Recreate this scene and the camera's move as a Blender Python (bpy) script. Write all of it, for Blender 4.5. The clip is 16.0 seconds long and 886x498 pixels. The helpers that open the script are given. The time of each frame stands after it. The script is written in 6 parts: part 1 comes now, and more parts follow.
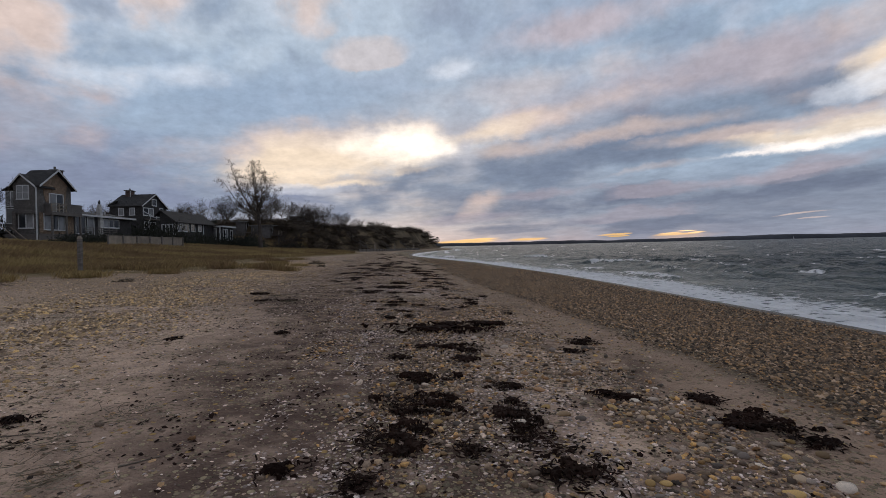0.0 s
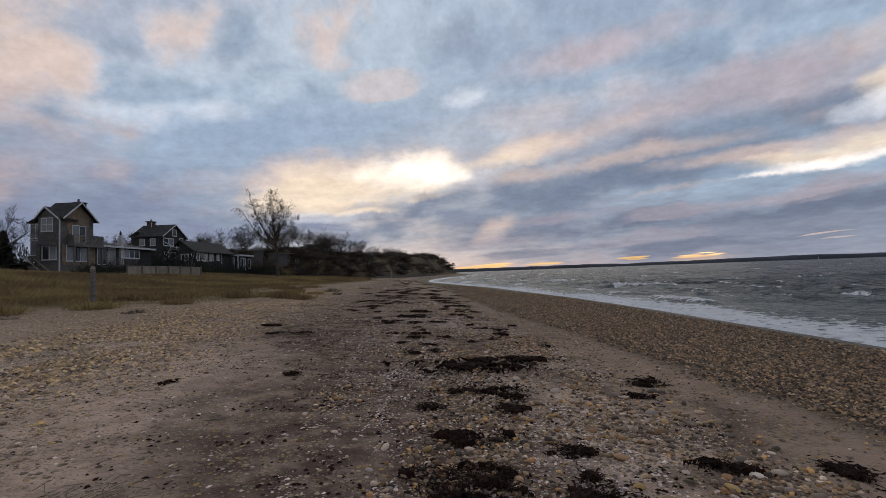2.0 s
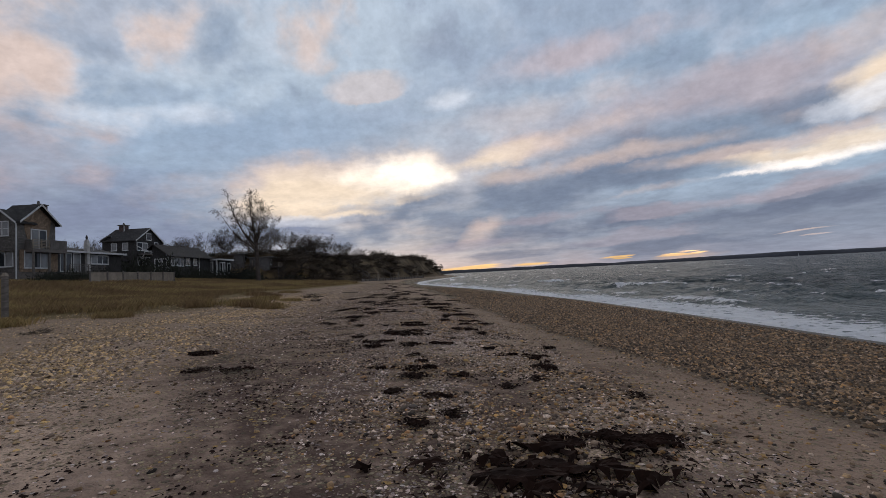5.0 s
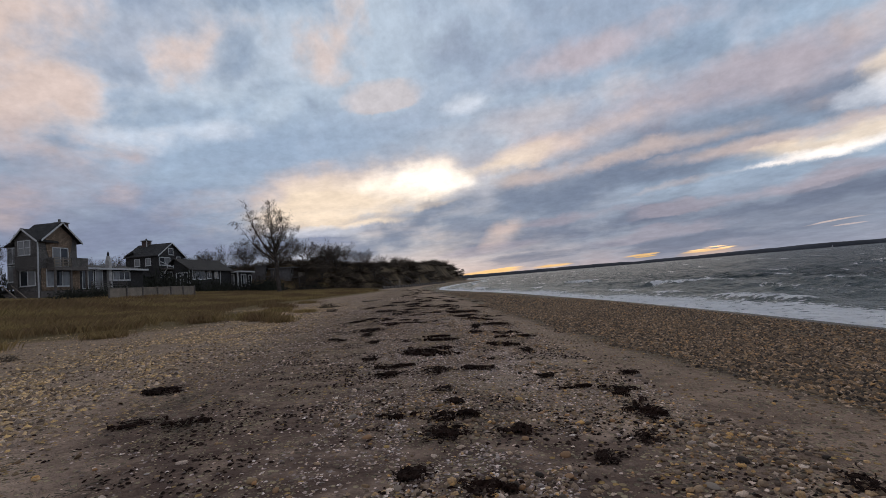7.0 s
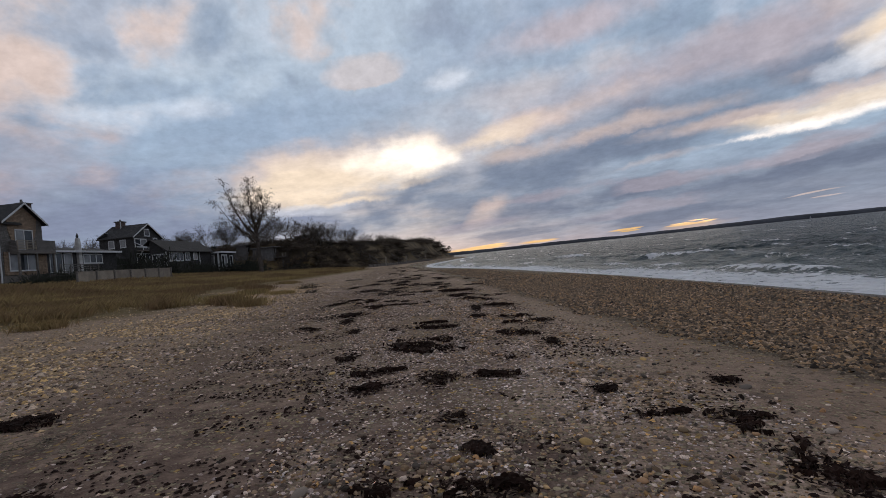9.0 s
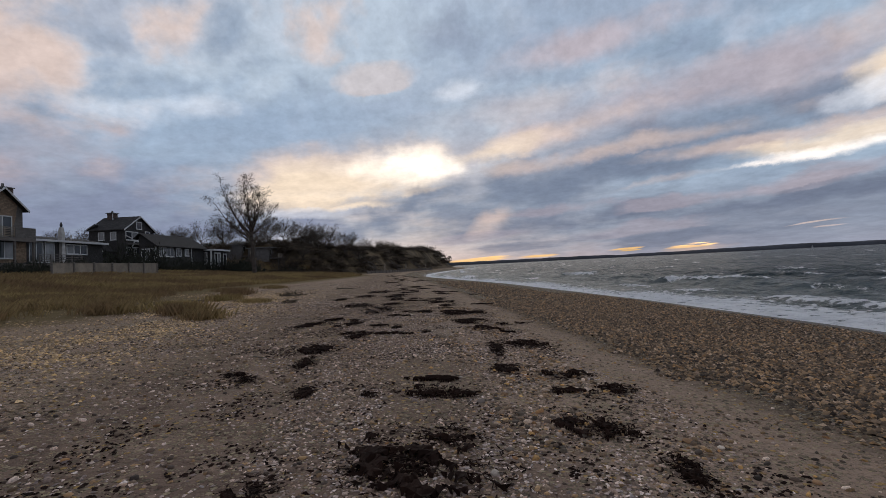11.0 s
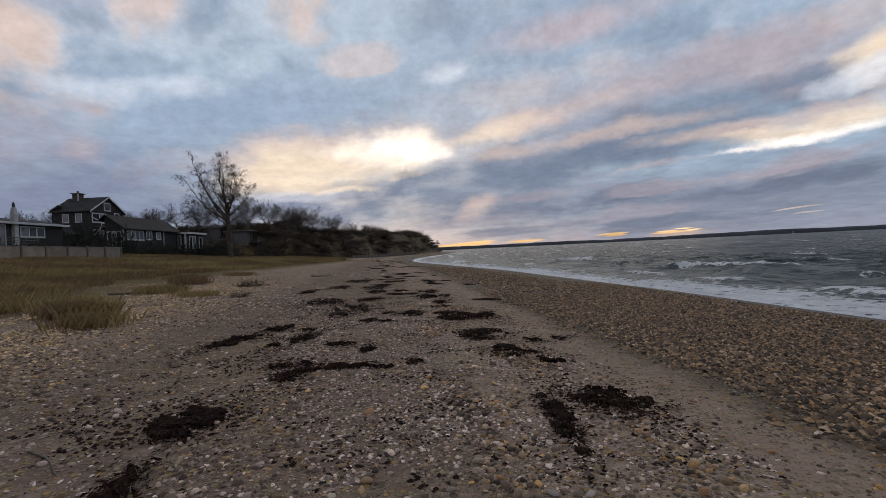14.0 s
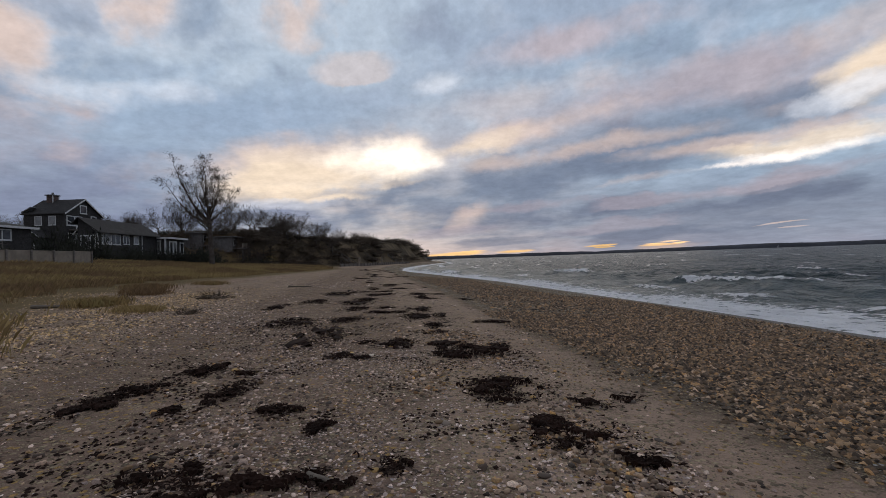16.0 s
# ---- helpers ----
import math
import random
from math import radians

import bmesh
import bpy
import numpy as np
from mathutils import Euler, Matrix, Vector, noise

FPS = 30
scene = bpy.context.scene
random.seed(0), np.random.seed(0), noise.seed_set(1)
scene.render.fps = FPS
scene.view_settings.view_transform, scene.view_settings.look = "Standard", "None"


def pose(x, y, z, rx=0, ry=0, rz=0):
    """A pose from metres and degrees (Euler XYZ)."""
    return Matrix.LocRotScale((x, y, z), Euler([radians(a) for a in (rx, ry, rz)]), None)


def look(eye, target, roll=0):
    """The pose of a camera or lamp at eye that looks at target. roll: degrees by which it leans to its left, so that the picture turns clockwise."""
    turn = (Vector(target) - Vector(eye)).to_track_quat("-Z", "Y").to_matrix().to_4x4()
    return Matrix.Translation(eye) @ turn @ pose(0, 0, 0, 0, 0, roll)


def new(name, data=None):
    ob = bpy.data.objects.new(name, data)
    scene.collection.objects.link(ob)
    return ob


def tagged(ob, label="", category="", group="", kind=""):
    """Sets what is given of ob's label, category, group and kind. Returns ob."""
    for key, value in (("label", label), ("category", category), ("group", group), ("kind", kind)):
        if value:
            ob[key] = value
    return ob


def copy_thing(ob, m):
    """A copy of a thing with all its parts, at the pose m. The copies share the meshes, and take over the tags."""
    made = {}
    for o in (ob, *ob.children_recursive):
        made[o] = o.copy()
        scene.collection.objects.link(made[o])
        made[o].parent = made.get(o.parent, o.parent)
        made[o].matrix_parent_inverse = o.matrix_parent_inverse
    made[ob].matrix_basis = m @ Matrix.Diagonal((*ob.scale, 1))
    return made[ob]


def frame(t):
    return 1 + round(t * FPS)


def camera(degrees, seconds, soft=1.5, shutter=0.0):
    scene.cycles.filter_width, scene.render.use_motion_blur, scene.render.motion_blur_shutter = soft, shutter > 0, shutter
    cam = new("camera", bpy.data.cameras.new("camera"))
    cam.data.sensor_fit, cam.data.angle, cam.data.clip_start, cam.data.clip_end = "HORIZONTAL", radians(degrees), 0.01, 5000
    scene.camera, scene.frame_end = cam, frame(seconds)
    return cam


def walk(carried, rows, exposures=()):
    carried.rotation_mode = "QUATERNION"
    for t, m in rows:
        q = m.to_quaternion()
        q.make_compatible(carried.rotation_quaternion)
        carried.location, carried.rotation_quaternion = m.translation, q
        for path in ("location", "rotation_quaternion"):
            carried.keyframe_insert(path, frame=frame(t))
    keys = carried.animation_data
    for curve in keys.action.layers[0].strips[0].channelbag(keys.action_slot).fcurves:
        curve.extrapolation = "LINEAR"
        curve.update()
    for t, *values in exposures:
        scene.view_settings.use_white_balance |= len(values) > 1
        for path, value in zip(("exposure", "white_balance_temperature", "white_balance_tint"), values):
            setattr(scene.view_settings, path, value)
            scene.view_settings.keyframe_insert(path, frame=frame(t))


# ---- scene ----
cam = camera(87.1, 16.0, soft=0.6)
PATH = [  # seconds, x, y, z, pitch + 90, roll, yaw
    (0.0, 0.090, 0.132, 1.324, 89.66, 1.28, 0.36),
    (0.5, 0.047, 0.276, 1.325, 90.87, 2.37, 2.40),
    (1.0, -0.023, 0.498, 1.296, 90.25, -0.21, 4.42),
    (1.5, -0.114, 0.766, 1.321, 91.80, 1.43, 4.11),
    (2.0, -0.150, 1.073, 1.320, 92.89, 2.08, 2.29),
    (2.5, -0.221, 1.527, 1.334, 93.83, 0.18, 3.05),
    (3.0, -0.316, 2.003, 1.313, 92.24, 1.72, 0.73),
    (3.5, -0.444, 2.465, 1.357, 94.67, 2.74, -0.61),
    (3.7, -0.483, 2.727, 1.324, 94.74, 2.21, 1.14),
    (5.8, -0.662, 5.477, 1.327, 91.97, 4.90, -0.86),
    (6.0, -0.670, 5.630, 1.361, 91.90, 7.19, -2.46),
    (6.5, -0.768, 6.249, 1.305, 93.79, 6.95, 0.93),
    (7.0, -0.841, 6.838, 1.286, 93.83, 4.89, 3.36),
    (7.5, -0.919, 7.347, 1.276, 91.88, 4.65, 2.20),
    (8.0, -0.991, 7.939, 1.234, 91.55, 4.09, 3.67),
    (8.5, -1.080, 8.325, 1.237, 92.11, 4.45, 4.63),
    (9.0, -1.128, 8.908, 1.226, 90.90, 5.90, 1.70),
    (9.2, -1.129, 9.138, 1.205, 91.71, 5.57, 1.88),
    (11.3, -1.402, 12.597, 1.377, 92.08, 2.79, 1.60),
    (11.5, -1.398, 12.800, 1.402, 91.72, 4.48, 0.27),
    (12.0, -1.470, 13.589, 1.345, 91.04, 2.84, 2.37),
    (12.5, -1.530, 14.183, 1.332, 93.21, 1.80, 2.13),
    (13.0, -1.564, 14.824, 1.332, 91.55, 2.55, 0.39),
    (13.5, -1.610, 15.528, 1.339, 91.02, 3.52, 1.87),
    (14.0, -1.669, 16.185, 1.326, 90.12, 2.76, 0.10),
    (14.5, -1.720, 16.834, 1.298, 91.11, 2.18, 0.82),
    (15.0, -1.781, 17.513, 1.298, 91.00, 3.36, 1.42),
    (15.5, -1.822, 18.107, 1.317, 90.19, 2.34, -1.58),
    (16.0, -1.802, 18.742, 1.334, 91.22, 1.99, -1.14),
]
walk(cam, [(r[0], pose(*r[1:])) for r in PATH])

# ---- sky, sun, exposure ----
SUN_AZ, SUN_EL = -4.5, 12.0     # the veiled sun, degrees right of +y and above the horizon


def add(tree, kind, x=None, **inputs):
    """A node with properties (lower case) and inputs (by name or number) set or linked."""
    n = tree.nodes.new(kind)
    for k, v in (x or {}).items():
        setattr(n, k, v)
    for k, v in inputs.items():
        s = n.inputs[int(k[1:])] if k[0] == "i" and k[1:].isdigit() else n.inputs[k.replace("_", " ")]
        if isinstance(v, bpy.types.NodeSocket):
            tree.links.new(v, s)
        else:
            s.default_value = v
    return n


def calc(tree, op, a, b=0.0, c=0.0, clamp=False):
    return add(tree, "ShaderNodeMath", {"operation": op, "use_clamp": clamp}, i0=a, i1=b, i2=c).outputs[0]


def blend(tree, fac, a, b, how="MIX"):
    n = add(tree, "ShaderNodeMix", {"data_type": "RGBA", "blend_type": how, "clamp_factor": True})
    for k, v in ((0, fac), (6, a), (7, b)):
        if isinstance(v, bpy.types.NodeSocket):
            tree.links.new(v, n.inputs[k])
        else:
            n.inputs[k].default_value = v if k == 0 else (*v[:3], 1)
    return n.outputs[2]


def remap(tree, v, lo, hi, a=0.0, b=1.0, kind="SMOOTHSTEP"):
    return add(tree, "ShaderNodeMapRange", {"interpolation_type": kind}, i0=v, i1=lo, i2=hi, i3=a, i4=b).outputs[0]


def fractal(tree, vec, scale, detail=5.0, rough=0.55, warp=0.0):
    return add(tree, "ShaderNodeTexNoise", None, Vector=vec, Scale=scale, Detail=detail, Roughness=rough, Distortion=warp)


def srgb(r, g, b):
    return tuple((v / 255 / 12.92) if v < 10 else ((v / 255 + 0.055) / 1.055) ** 2.4 for v in (r, g, b))


world = bpy.data.worlds.new("dusk_sky")
scene.world = world
world.use_nodes = True
wt = world.node_tree
wt.nodes.clear()
way = add(wt, "ShaderNodeTexCoord").outputs["Generated"]
sep = add(wt, "ShaderNodeSeparateXYZ", None, Vector=way)
dx, dy, dz = sep.outputs
az = calc(wt, "MULTIPLY", calc(wt, "ARCTAN2", dx, dy), 57.2958)
el = calc(wt, "MULTIPLY", calc(wt, "ARCSINE", dz), 57.2958)
# the cloud sheet, seen in perspective: far rows crowd together at the horizon
high = calc(wt, "ADD", calc(wt, "MAXIMUM", dz, 0.0), 0.22)
sheet = add(wt, "ShaderNodeCombineXYZ", None, X=calc(wt, "DIVIDE", dx, high), Y=calc(wt, "DIVIDE", dy, high)).outputs[0]
rows_ = add(wt, "ShaderNodeMapping", {"vector_type": "TEXTURE"}, Vector=sheet, Rotation=(0, 0, radians(-4)), Scale=(1.5, 0.85, 1)).outputs[0]
logs_ = add(wt, "ShaderNodeCombineXYZ", None, X=calc(wt, "MULTIPLY", az, 0.085), Y=calc(wt, "MULTIPLY", calc(wt, "LOGARITHM", calc(wt, "ADD", calc(wt, "MAXIMUM", el, 0.0), 5.0), 2.718), 2.7)).outputs[0]
lumps_ = add(wt, "ShaderNodeMapping", {"vector_type": "TEXTURE"}, Vector=logs_, Rotation=(0, 0, radians(5)), Scale=(1.0, 0.85, 1)).outputs[0]
broad = fractal(wt, rows_, 1.4, 7, 0.52, 0.2).outputs[0]
puffs = calc(wt, "ADD", fractal(wt, lumps_, 1.5, 8, 0.52, 0.2).outputs[0], calc(wt, "SUBTRACT", fractal(wt, way, 6.0, 6, 0.5, 0.15).outputs[0], 0.5))
tints = fractal(wt, rows_, 0.55, 4, 0.5, 0.3).outputs[0]
wob = fractal(wt, way, 9.0, 7, 0.66)
wob2 = fractal(wt, way, 2.6, 3, 0.5)
# places in the sky (azimuth, elevation), ruffled as cloud edges are
off = add(wt, "ShaderNodeVectorMath", {"operation": "MULTIPLY_ADD"}, i0=wob.outputs[1], i1=(5.0, 2.4, 0), i2=(-2.5, -1.2, 0)).outputs[0]
off2 = add(wt, "ShaderNodeVectorMath", {"operation": "MULTIPLY_ADD"}, i0=wob2.outputs[1], i1=(9.0, 2.4, 0), i2=(-4.5, -1.2, 0)).outputs[0]
calm = remap(wt, el, 0.0, 9.0, 0.12, 1.0)
off = add(wt, "ShaderNodeVectorMath", {"operation": "SCALE"}, i0=off, Scale=calm).outputs[0]
off2 = add(wt, "ShaderNodeVectorMath", {"operation": "SCALE"}, i0=off2, Scale=calm).outputs[0]
spot = add(wt, "ShaderNodeCombineXYZ", None, X=az, Y=el).outputs[0]
spot = add(wt, "ShaderNodeVectorMath", {"operation": "ADD"}, i0=spot, i1=off).outputs[0]
spot = add(wt, "ShaderNodeVectorMath", {"operation": "ADD"}, i0=spot, i1=off2).outputs[0]

clear = add(wt, "ShaderNodeTexSky", {"sky_type": "NISHITA", "sun_disc": False, "sun_elevation": radians(SUN_EL), "sun_rotation": radians(SUN_AZ)}).outputs[0]
clear = blend(wt, 1.0, clear, (0.10, 0.10, 0.10), "MULTIPLY")
cloud = blend(wt, remap(wt, broad, 0.36, 0.64), srgb(134, 157, 180), srgb(168, 192, 213))
cloud = blend(wt, remap(wt, puffs, 0.50, 0.70, 0, 0.5), cloud, srgb(196, 209, 224))
cloud = blend(wt, remap(wt, puffs, 0.32, 0.48, 0.42, 0), cloud, srgb(124, 140, 164))
cloud = blend(wt, remap(wt, tints, 0.48, 0.68, 0, 0.38), cloud, srgb(200, 182, 178))
cloud = blend(wt, remap(wt, el, 0, 9, 0.6, 0.0), cloud, srgb(132, 134, 154))
# away from the sunset, unseen deck overhead and landward dulled to set ground light
cloud = blend(wt, remap(wt, el, 36, 64, 0.0, 0.7), cloud, srgb(152, 160, 174))
cloud = blend(wt, remap(wt, calc(wt, "ABSOLUTE", az), 58, 110, 0.0, 0.7), cloud, srgb(142, 147, 158))
cloud = blend(wt, 0.05, cloud, clear, "ADD")


def patch(colour, a, e, w, h, turn=0.0, amount=1.0, edge=0.9, gain=1.0, ruffle=1.5):
    """A cloud bank or a break in the clouds at azimuth a, elevation e, w by h degrees in half-size, risen by turn degrees to its right."""
    global cloud
    v = add(wt, "ShaderNodeMapping", {"vector_type": "TEXTURE"}, Vector=spot, Location=(a, e, 0), Rotation=(0, 0, radians(turn)), Scale=(w * 1.7, h * 1.7, 1000)).outputs[0]
    g = add(wt, "ShaderNodeTexGradient", {"gradient_type": "SPHERICAL"}, Vector=v).outputs[1]
    f = calc(wt, "MULTIPLY", remap(wt, g, 0.0, 0.25), calc(wt, "MULTIPLY_ADD", puffs, ruffle, -0.5 * ruffle))
    f = remap(wt, calc(wt, "ADD", g, f), 0.02, edge, 0.0, amount)
    cloud = blend(wt, f, cloud, tuple(v * gain for v in colour))


PEACH, CREAM, MAUVE = srgb(219, 201, 190), srgb(242, 227, 203), srgb(168, 162, 172)
SLATE, WHITE = srgb(116, 131, 153), srgb(226, 236, 246)
patch(SLATE, 9, 8.0, 20, 3.4, 4, 0.85)
patch(SLATE, 20, 11.0, 16, 2.8, 5, 0.9)
patch(srgb(104, 117, 140), 11, 4.6, 9, 2.0, 3, 0.75)
patch(srgb(120, 131, 150), 33, 4.2, 24, 3.4, 2, 0.75)
patch(srgb(128, 140, 165), -38, 8.0, 20, 5.0, 0, 0.95)
patch(srgb(148, 171, 196), -22, 16.5, 18, 5.0, 4, 0.8, 0.9, 1.0, 1.2)
patch(srgb(158, 176, 198), 12, 26, 26, 5.0, 4, 0.6)
patch(srgb(182, 201, 217), -16, 27, 17, 5.5, 5, 0.85)
patch(srgb(186, 206, 222), -31, 22, 10, 2.6, 6, 0.75)
patch(srgb(196, 204, 216), -36, 26, 15, 6, 10, 0.55)
patch(PEACH, -46, 21, 9, 9, 30, 0.85, 1.1, 1.0, 2.6)
patch(MAUVE, -44, 13.0, 7, 3.6, 10, 0.6)
patch(PEACH, -31, 26, 7.0, 2.8, 25, 0.75, 1.1, 1.0, 2.8)
patch(PEACH, -14, 29, 4.0, 3.0, 50, 0.7, 1.1, 1.0, 2.8)
patch(PEACH, -9, 22.6, 3.6, 1.4, 8, 0.45, 1.0, 1.0, 2.8)
patch(srgb(192, 181, 186), 16, 23.6, 10, 1.8, 4, 0.7)
patch(srgb(176, 168, 176), 30, 17.0, 17, 2.4, 4, 0.75)
patch(SLATE, 30, 13.6, 14, 1.3, 3, 0.6)
patch(SLATE, 38, 13.2, 9, 1.5, 8, 0.6)
patch(PEACH, 44, 19.5, 5, 1.8, 10, 0.4)
patch(CREAM, 45, 15.6, 3.6, 2.0, 15, 0.9)
patch(PEACH, 34, 11.2, 9, 0.7, 3, 0.6)
patch(PEACH, 10, 14.6, 13, 1.2, 6, 0.65)
patch(srgb(198, 190, 190), 10, 18.4, 12, 1.5, 5, 0.5)
patch(PEACH, 18, 12.2, 14, 0.8, 4, 0.6)
patch(PEACH, -15, 12.4, 13, 2.2, 8, 0.7)
patch(PEACH, 24, 8.0, 7, 0.35, 7, 0.25)
patch(WHITE, -37, 17.4, 4.5, 1.2, -4, 0.45)
patch(WHITE, -30, 18.4, 4.0, 1.1, 4, 0.45)
patch(WHITE, 1, 20.7, 3.0, 0.9, 6, 0.6)
patch(WHITE, 42.5, 13.8, 4.0, 0.8, 9, 0.7)
# the break before the sun, with its glow on the cloud edges
patch(CREAM, -9, 11.4, 11, 2.6, 4, 0.75, 1.0)
patch(CREAM, 3, 13.4, 7, 1.1, 9, 0.65, 1.0)
patch(CREAM, -17, 9.3, 10, 1.6, 4, 0.85)
patch(CREAM, -14.5, 8.6, 4.2, 0.35, 2, 0.8, 0.9, 1.05, 1.0)
patch(CREAM, -11.5, 7.5, 3.2, 0.28, 2, 0.8, 0.9, 1.05, 1.0)
patch(srgb(214, 220, 228), -17, 6.8, 4.5, 0.45, 2, 0.6, 0.9, 1.0, 1.0)
patch(CREAM, -4.5, 9.0, 2.6, 0.3, 10, 0.8, 0.9, 1.05, 1.0)
patch(SLATE, -6, 7.0, 9, 1.5, 22, 0.8)
patch((1.0, 0.95, 0.84), -5.2, 12.3, 6.2, 1.8, -2, 1.0, 1.35, 1.5, 1.5)
patch((1.0, 0.97, 0.90), -0.6, 11.6, 2.2, 0.6, 8, 0.8, 1.2, 1.1, 1.5)
patch(CREAM, 38.5, 10.2, 6.0, 0.8, 2, 0.8)
patch((1.0, 0.96, 0.88), 37.6, 9.2, 4.8, 0.50, 2, 1.0, 1.2, 1.3, 1.8)
patch((1.0, 0.97, 0.92), 33.2, 8.85, 2.4, 0.26, 1, 0.9, 1.0, 1.1, 1.6)
patch(PEACH, 5, 5.3, 3.0, 1.1, 30, 0.7)
# ragged lower cloud, out over the bay
for a_, e_, w_, h_, m_ in ((14, 6.3, 7, 0.7, 0.5), (29, 6.0, 9, 0.6, 0.5), (21, 3.2, 8, 0.6, 0.45), (36, 7.0, 7, 0.6, 0.4), (5, 3.4, 6, 0.5, 0.4)):
    patch(MAUVE, a_, e_, w_, h_, 4, m_, 0.7, 1.05, 2.4)
    patch(srgb(100, 112, 134), a_ + 5, e_ - 1.2, w_, h_, 4, m_, 0.7, 1.0, 2.4)
# the bright seam under the cloud deck
for a_, e_, w_, h_, g_ in ((2.6, 0.50, 3.0, 0.20, 0.95), (4.6, 0.78, 1.4, 0.09, 1.05), (9.8, 0.62, 1.8, 0.14, 0.9), (19.6, 0.95, 1.5, 0.09, 0.8), (20.2, 0.75, 0.9, 0.06, 0.7),
                           (25.9, 0.95, 0.9, 0.07, 1.2), (27.4, 1.16, 1.0, 0.08, 1.7), (26.6, 0.82, 1.7, 0.10, 1.0), (28.3, 0.98, 0.8, 0.09, 1.4)):
    patch((1.0, 0.66, 0.29), a_, e_, w_, h_, 2.0, 1.0, 0.7, g_, 1.6)
patch(srgb(222, 190, 160), 27.4, 0.65, 2.6, 0.3, 2, 0.5)
patch(PEACH, 37.5, 2.5, 1.8, 0.06, 4, 0.6, 0.7, 1.0, 2.0)
patch(PEACH, 38.5, 2.0, 1.0, 0.05, 2, 0.5, 0.7, 1.0, 2.0)
fine = fractal(wt, lumps_, 5.0, 6, 0.6, 0.15).outputs[0]
ripples = fractal(wt, lumps_, 13.0, 5, 0.62, 0.3).outputs[0]
grain_ = calc(wt, "MULTIPLY", remap(wt, fine, 0.30, 0.70, 0.90, 1.09, "LINEAR"), remap(wt, ripples, 0.30, 0.70, 0.95, 1.05, "LINEAR"))
cloud = blend(wt, 1.0, cloud, add(wt, "ShaderNodeCombineXYZ", None, X=calc(wt, "MULTIPLY", grain_, 1.058), Y=grain_, Z=grain_).outputs[0], "MULTIPLY")
back = add(wt, "ShaderNodeBackground", None, Color=cloud, Strength=1.0)
wt.links.new(back.outputs[0], add(wt, "ShaderNodeOutputWorld").inputs[0])

sun = new("sun", bpy.data.lights.new("sun", "SUN"))
sun.data.energy, sun.data.angle, sun.data.color = 0.6, radians(70), (1.0, 0.86, 0.68)
sun.matrix_world = look((0, 0, 40), (-40 * math.sin(radians(SUN_AZ)), -40 * math.cos(radians(SUN_AZ)), 40 - 40 * math.tan(radians(SUN_EL))))
scene.view_settings.exposure = 0.0

# ---- materials ----
def material(name, rough=0.85, spec=0.3, metal=0.0):
    m = bpy.data.materials.new(name)
    m.use_nodes = True
    t = m.node_tree
    b = t.nodes["Principled BSDF"]
    b.inputs["Roughness"].default_value = rough
    b.inputs["Specular IOR Level"].default_value = spec
    b.inputs["Metallic"].default_value = metal
    return m, t, b


def bumped(t, b, height, strength=0.5, distance=0.02):
    n = add(t, "ShaderNodeBump", None, Height=height, Strength=strength, Distance=distance)
    t.links.new(n.outputs[0], b.inputs["Normal"])


def plain(name, colour, rough=0.8, spread=0.35, scale=6.0, fine=60.0, bump=0.3, depth=0.01, spec=0.3, stretch=(1, 1, 1), random=0.0):
    """A surface with colour that drifts at two scales, and fine relief."""
    m, t, b = material(name, rough, spec)
    co = add(t, "ShaderNodeTexCoord").outputs["Object"]
    co = add(t, "ShaderNodeMapping", None, Vector=co, Scale=stretch).outputs[0]
    big, small = fractal(t, co, scale, 4).outputs[0], fractal(t, co, fine, 5, 0.6).outputs[0]
    dark, light = tuple(c * (1 - spread) for c in colour), tuple(min(1, c * (1 + spread)) for c in colour)
    c = blend(t, remap(t, big, 0.3, 0.7), dark, light)
    c = blend(t, remap(t, small, 0.35, 0.7, 0, 0.6), c, tuple(v * 0.6 for v in colour))
    if random:
        r = add(t, "ShaderNodeObjectInfo").outputs["Random"]
        c = blend(t, 1.0, c, add(t, "ShaderNodeCombineXYZ", None, X=remap(t, r, 0, 1, 1 - random, 1 + random), Y=remap(t, r, 0, 1, 1 - random, 1 + random), Z=remap(t, r, 0, 1, 1 - random, 1 + random * 0.8)).outputs[0], "MULTIPLY")
    t.links.new(c, b.inputs["Base Color"])
    bumped(t, b, small, bump, depth)
    return m


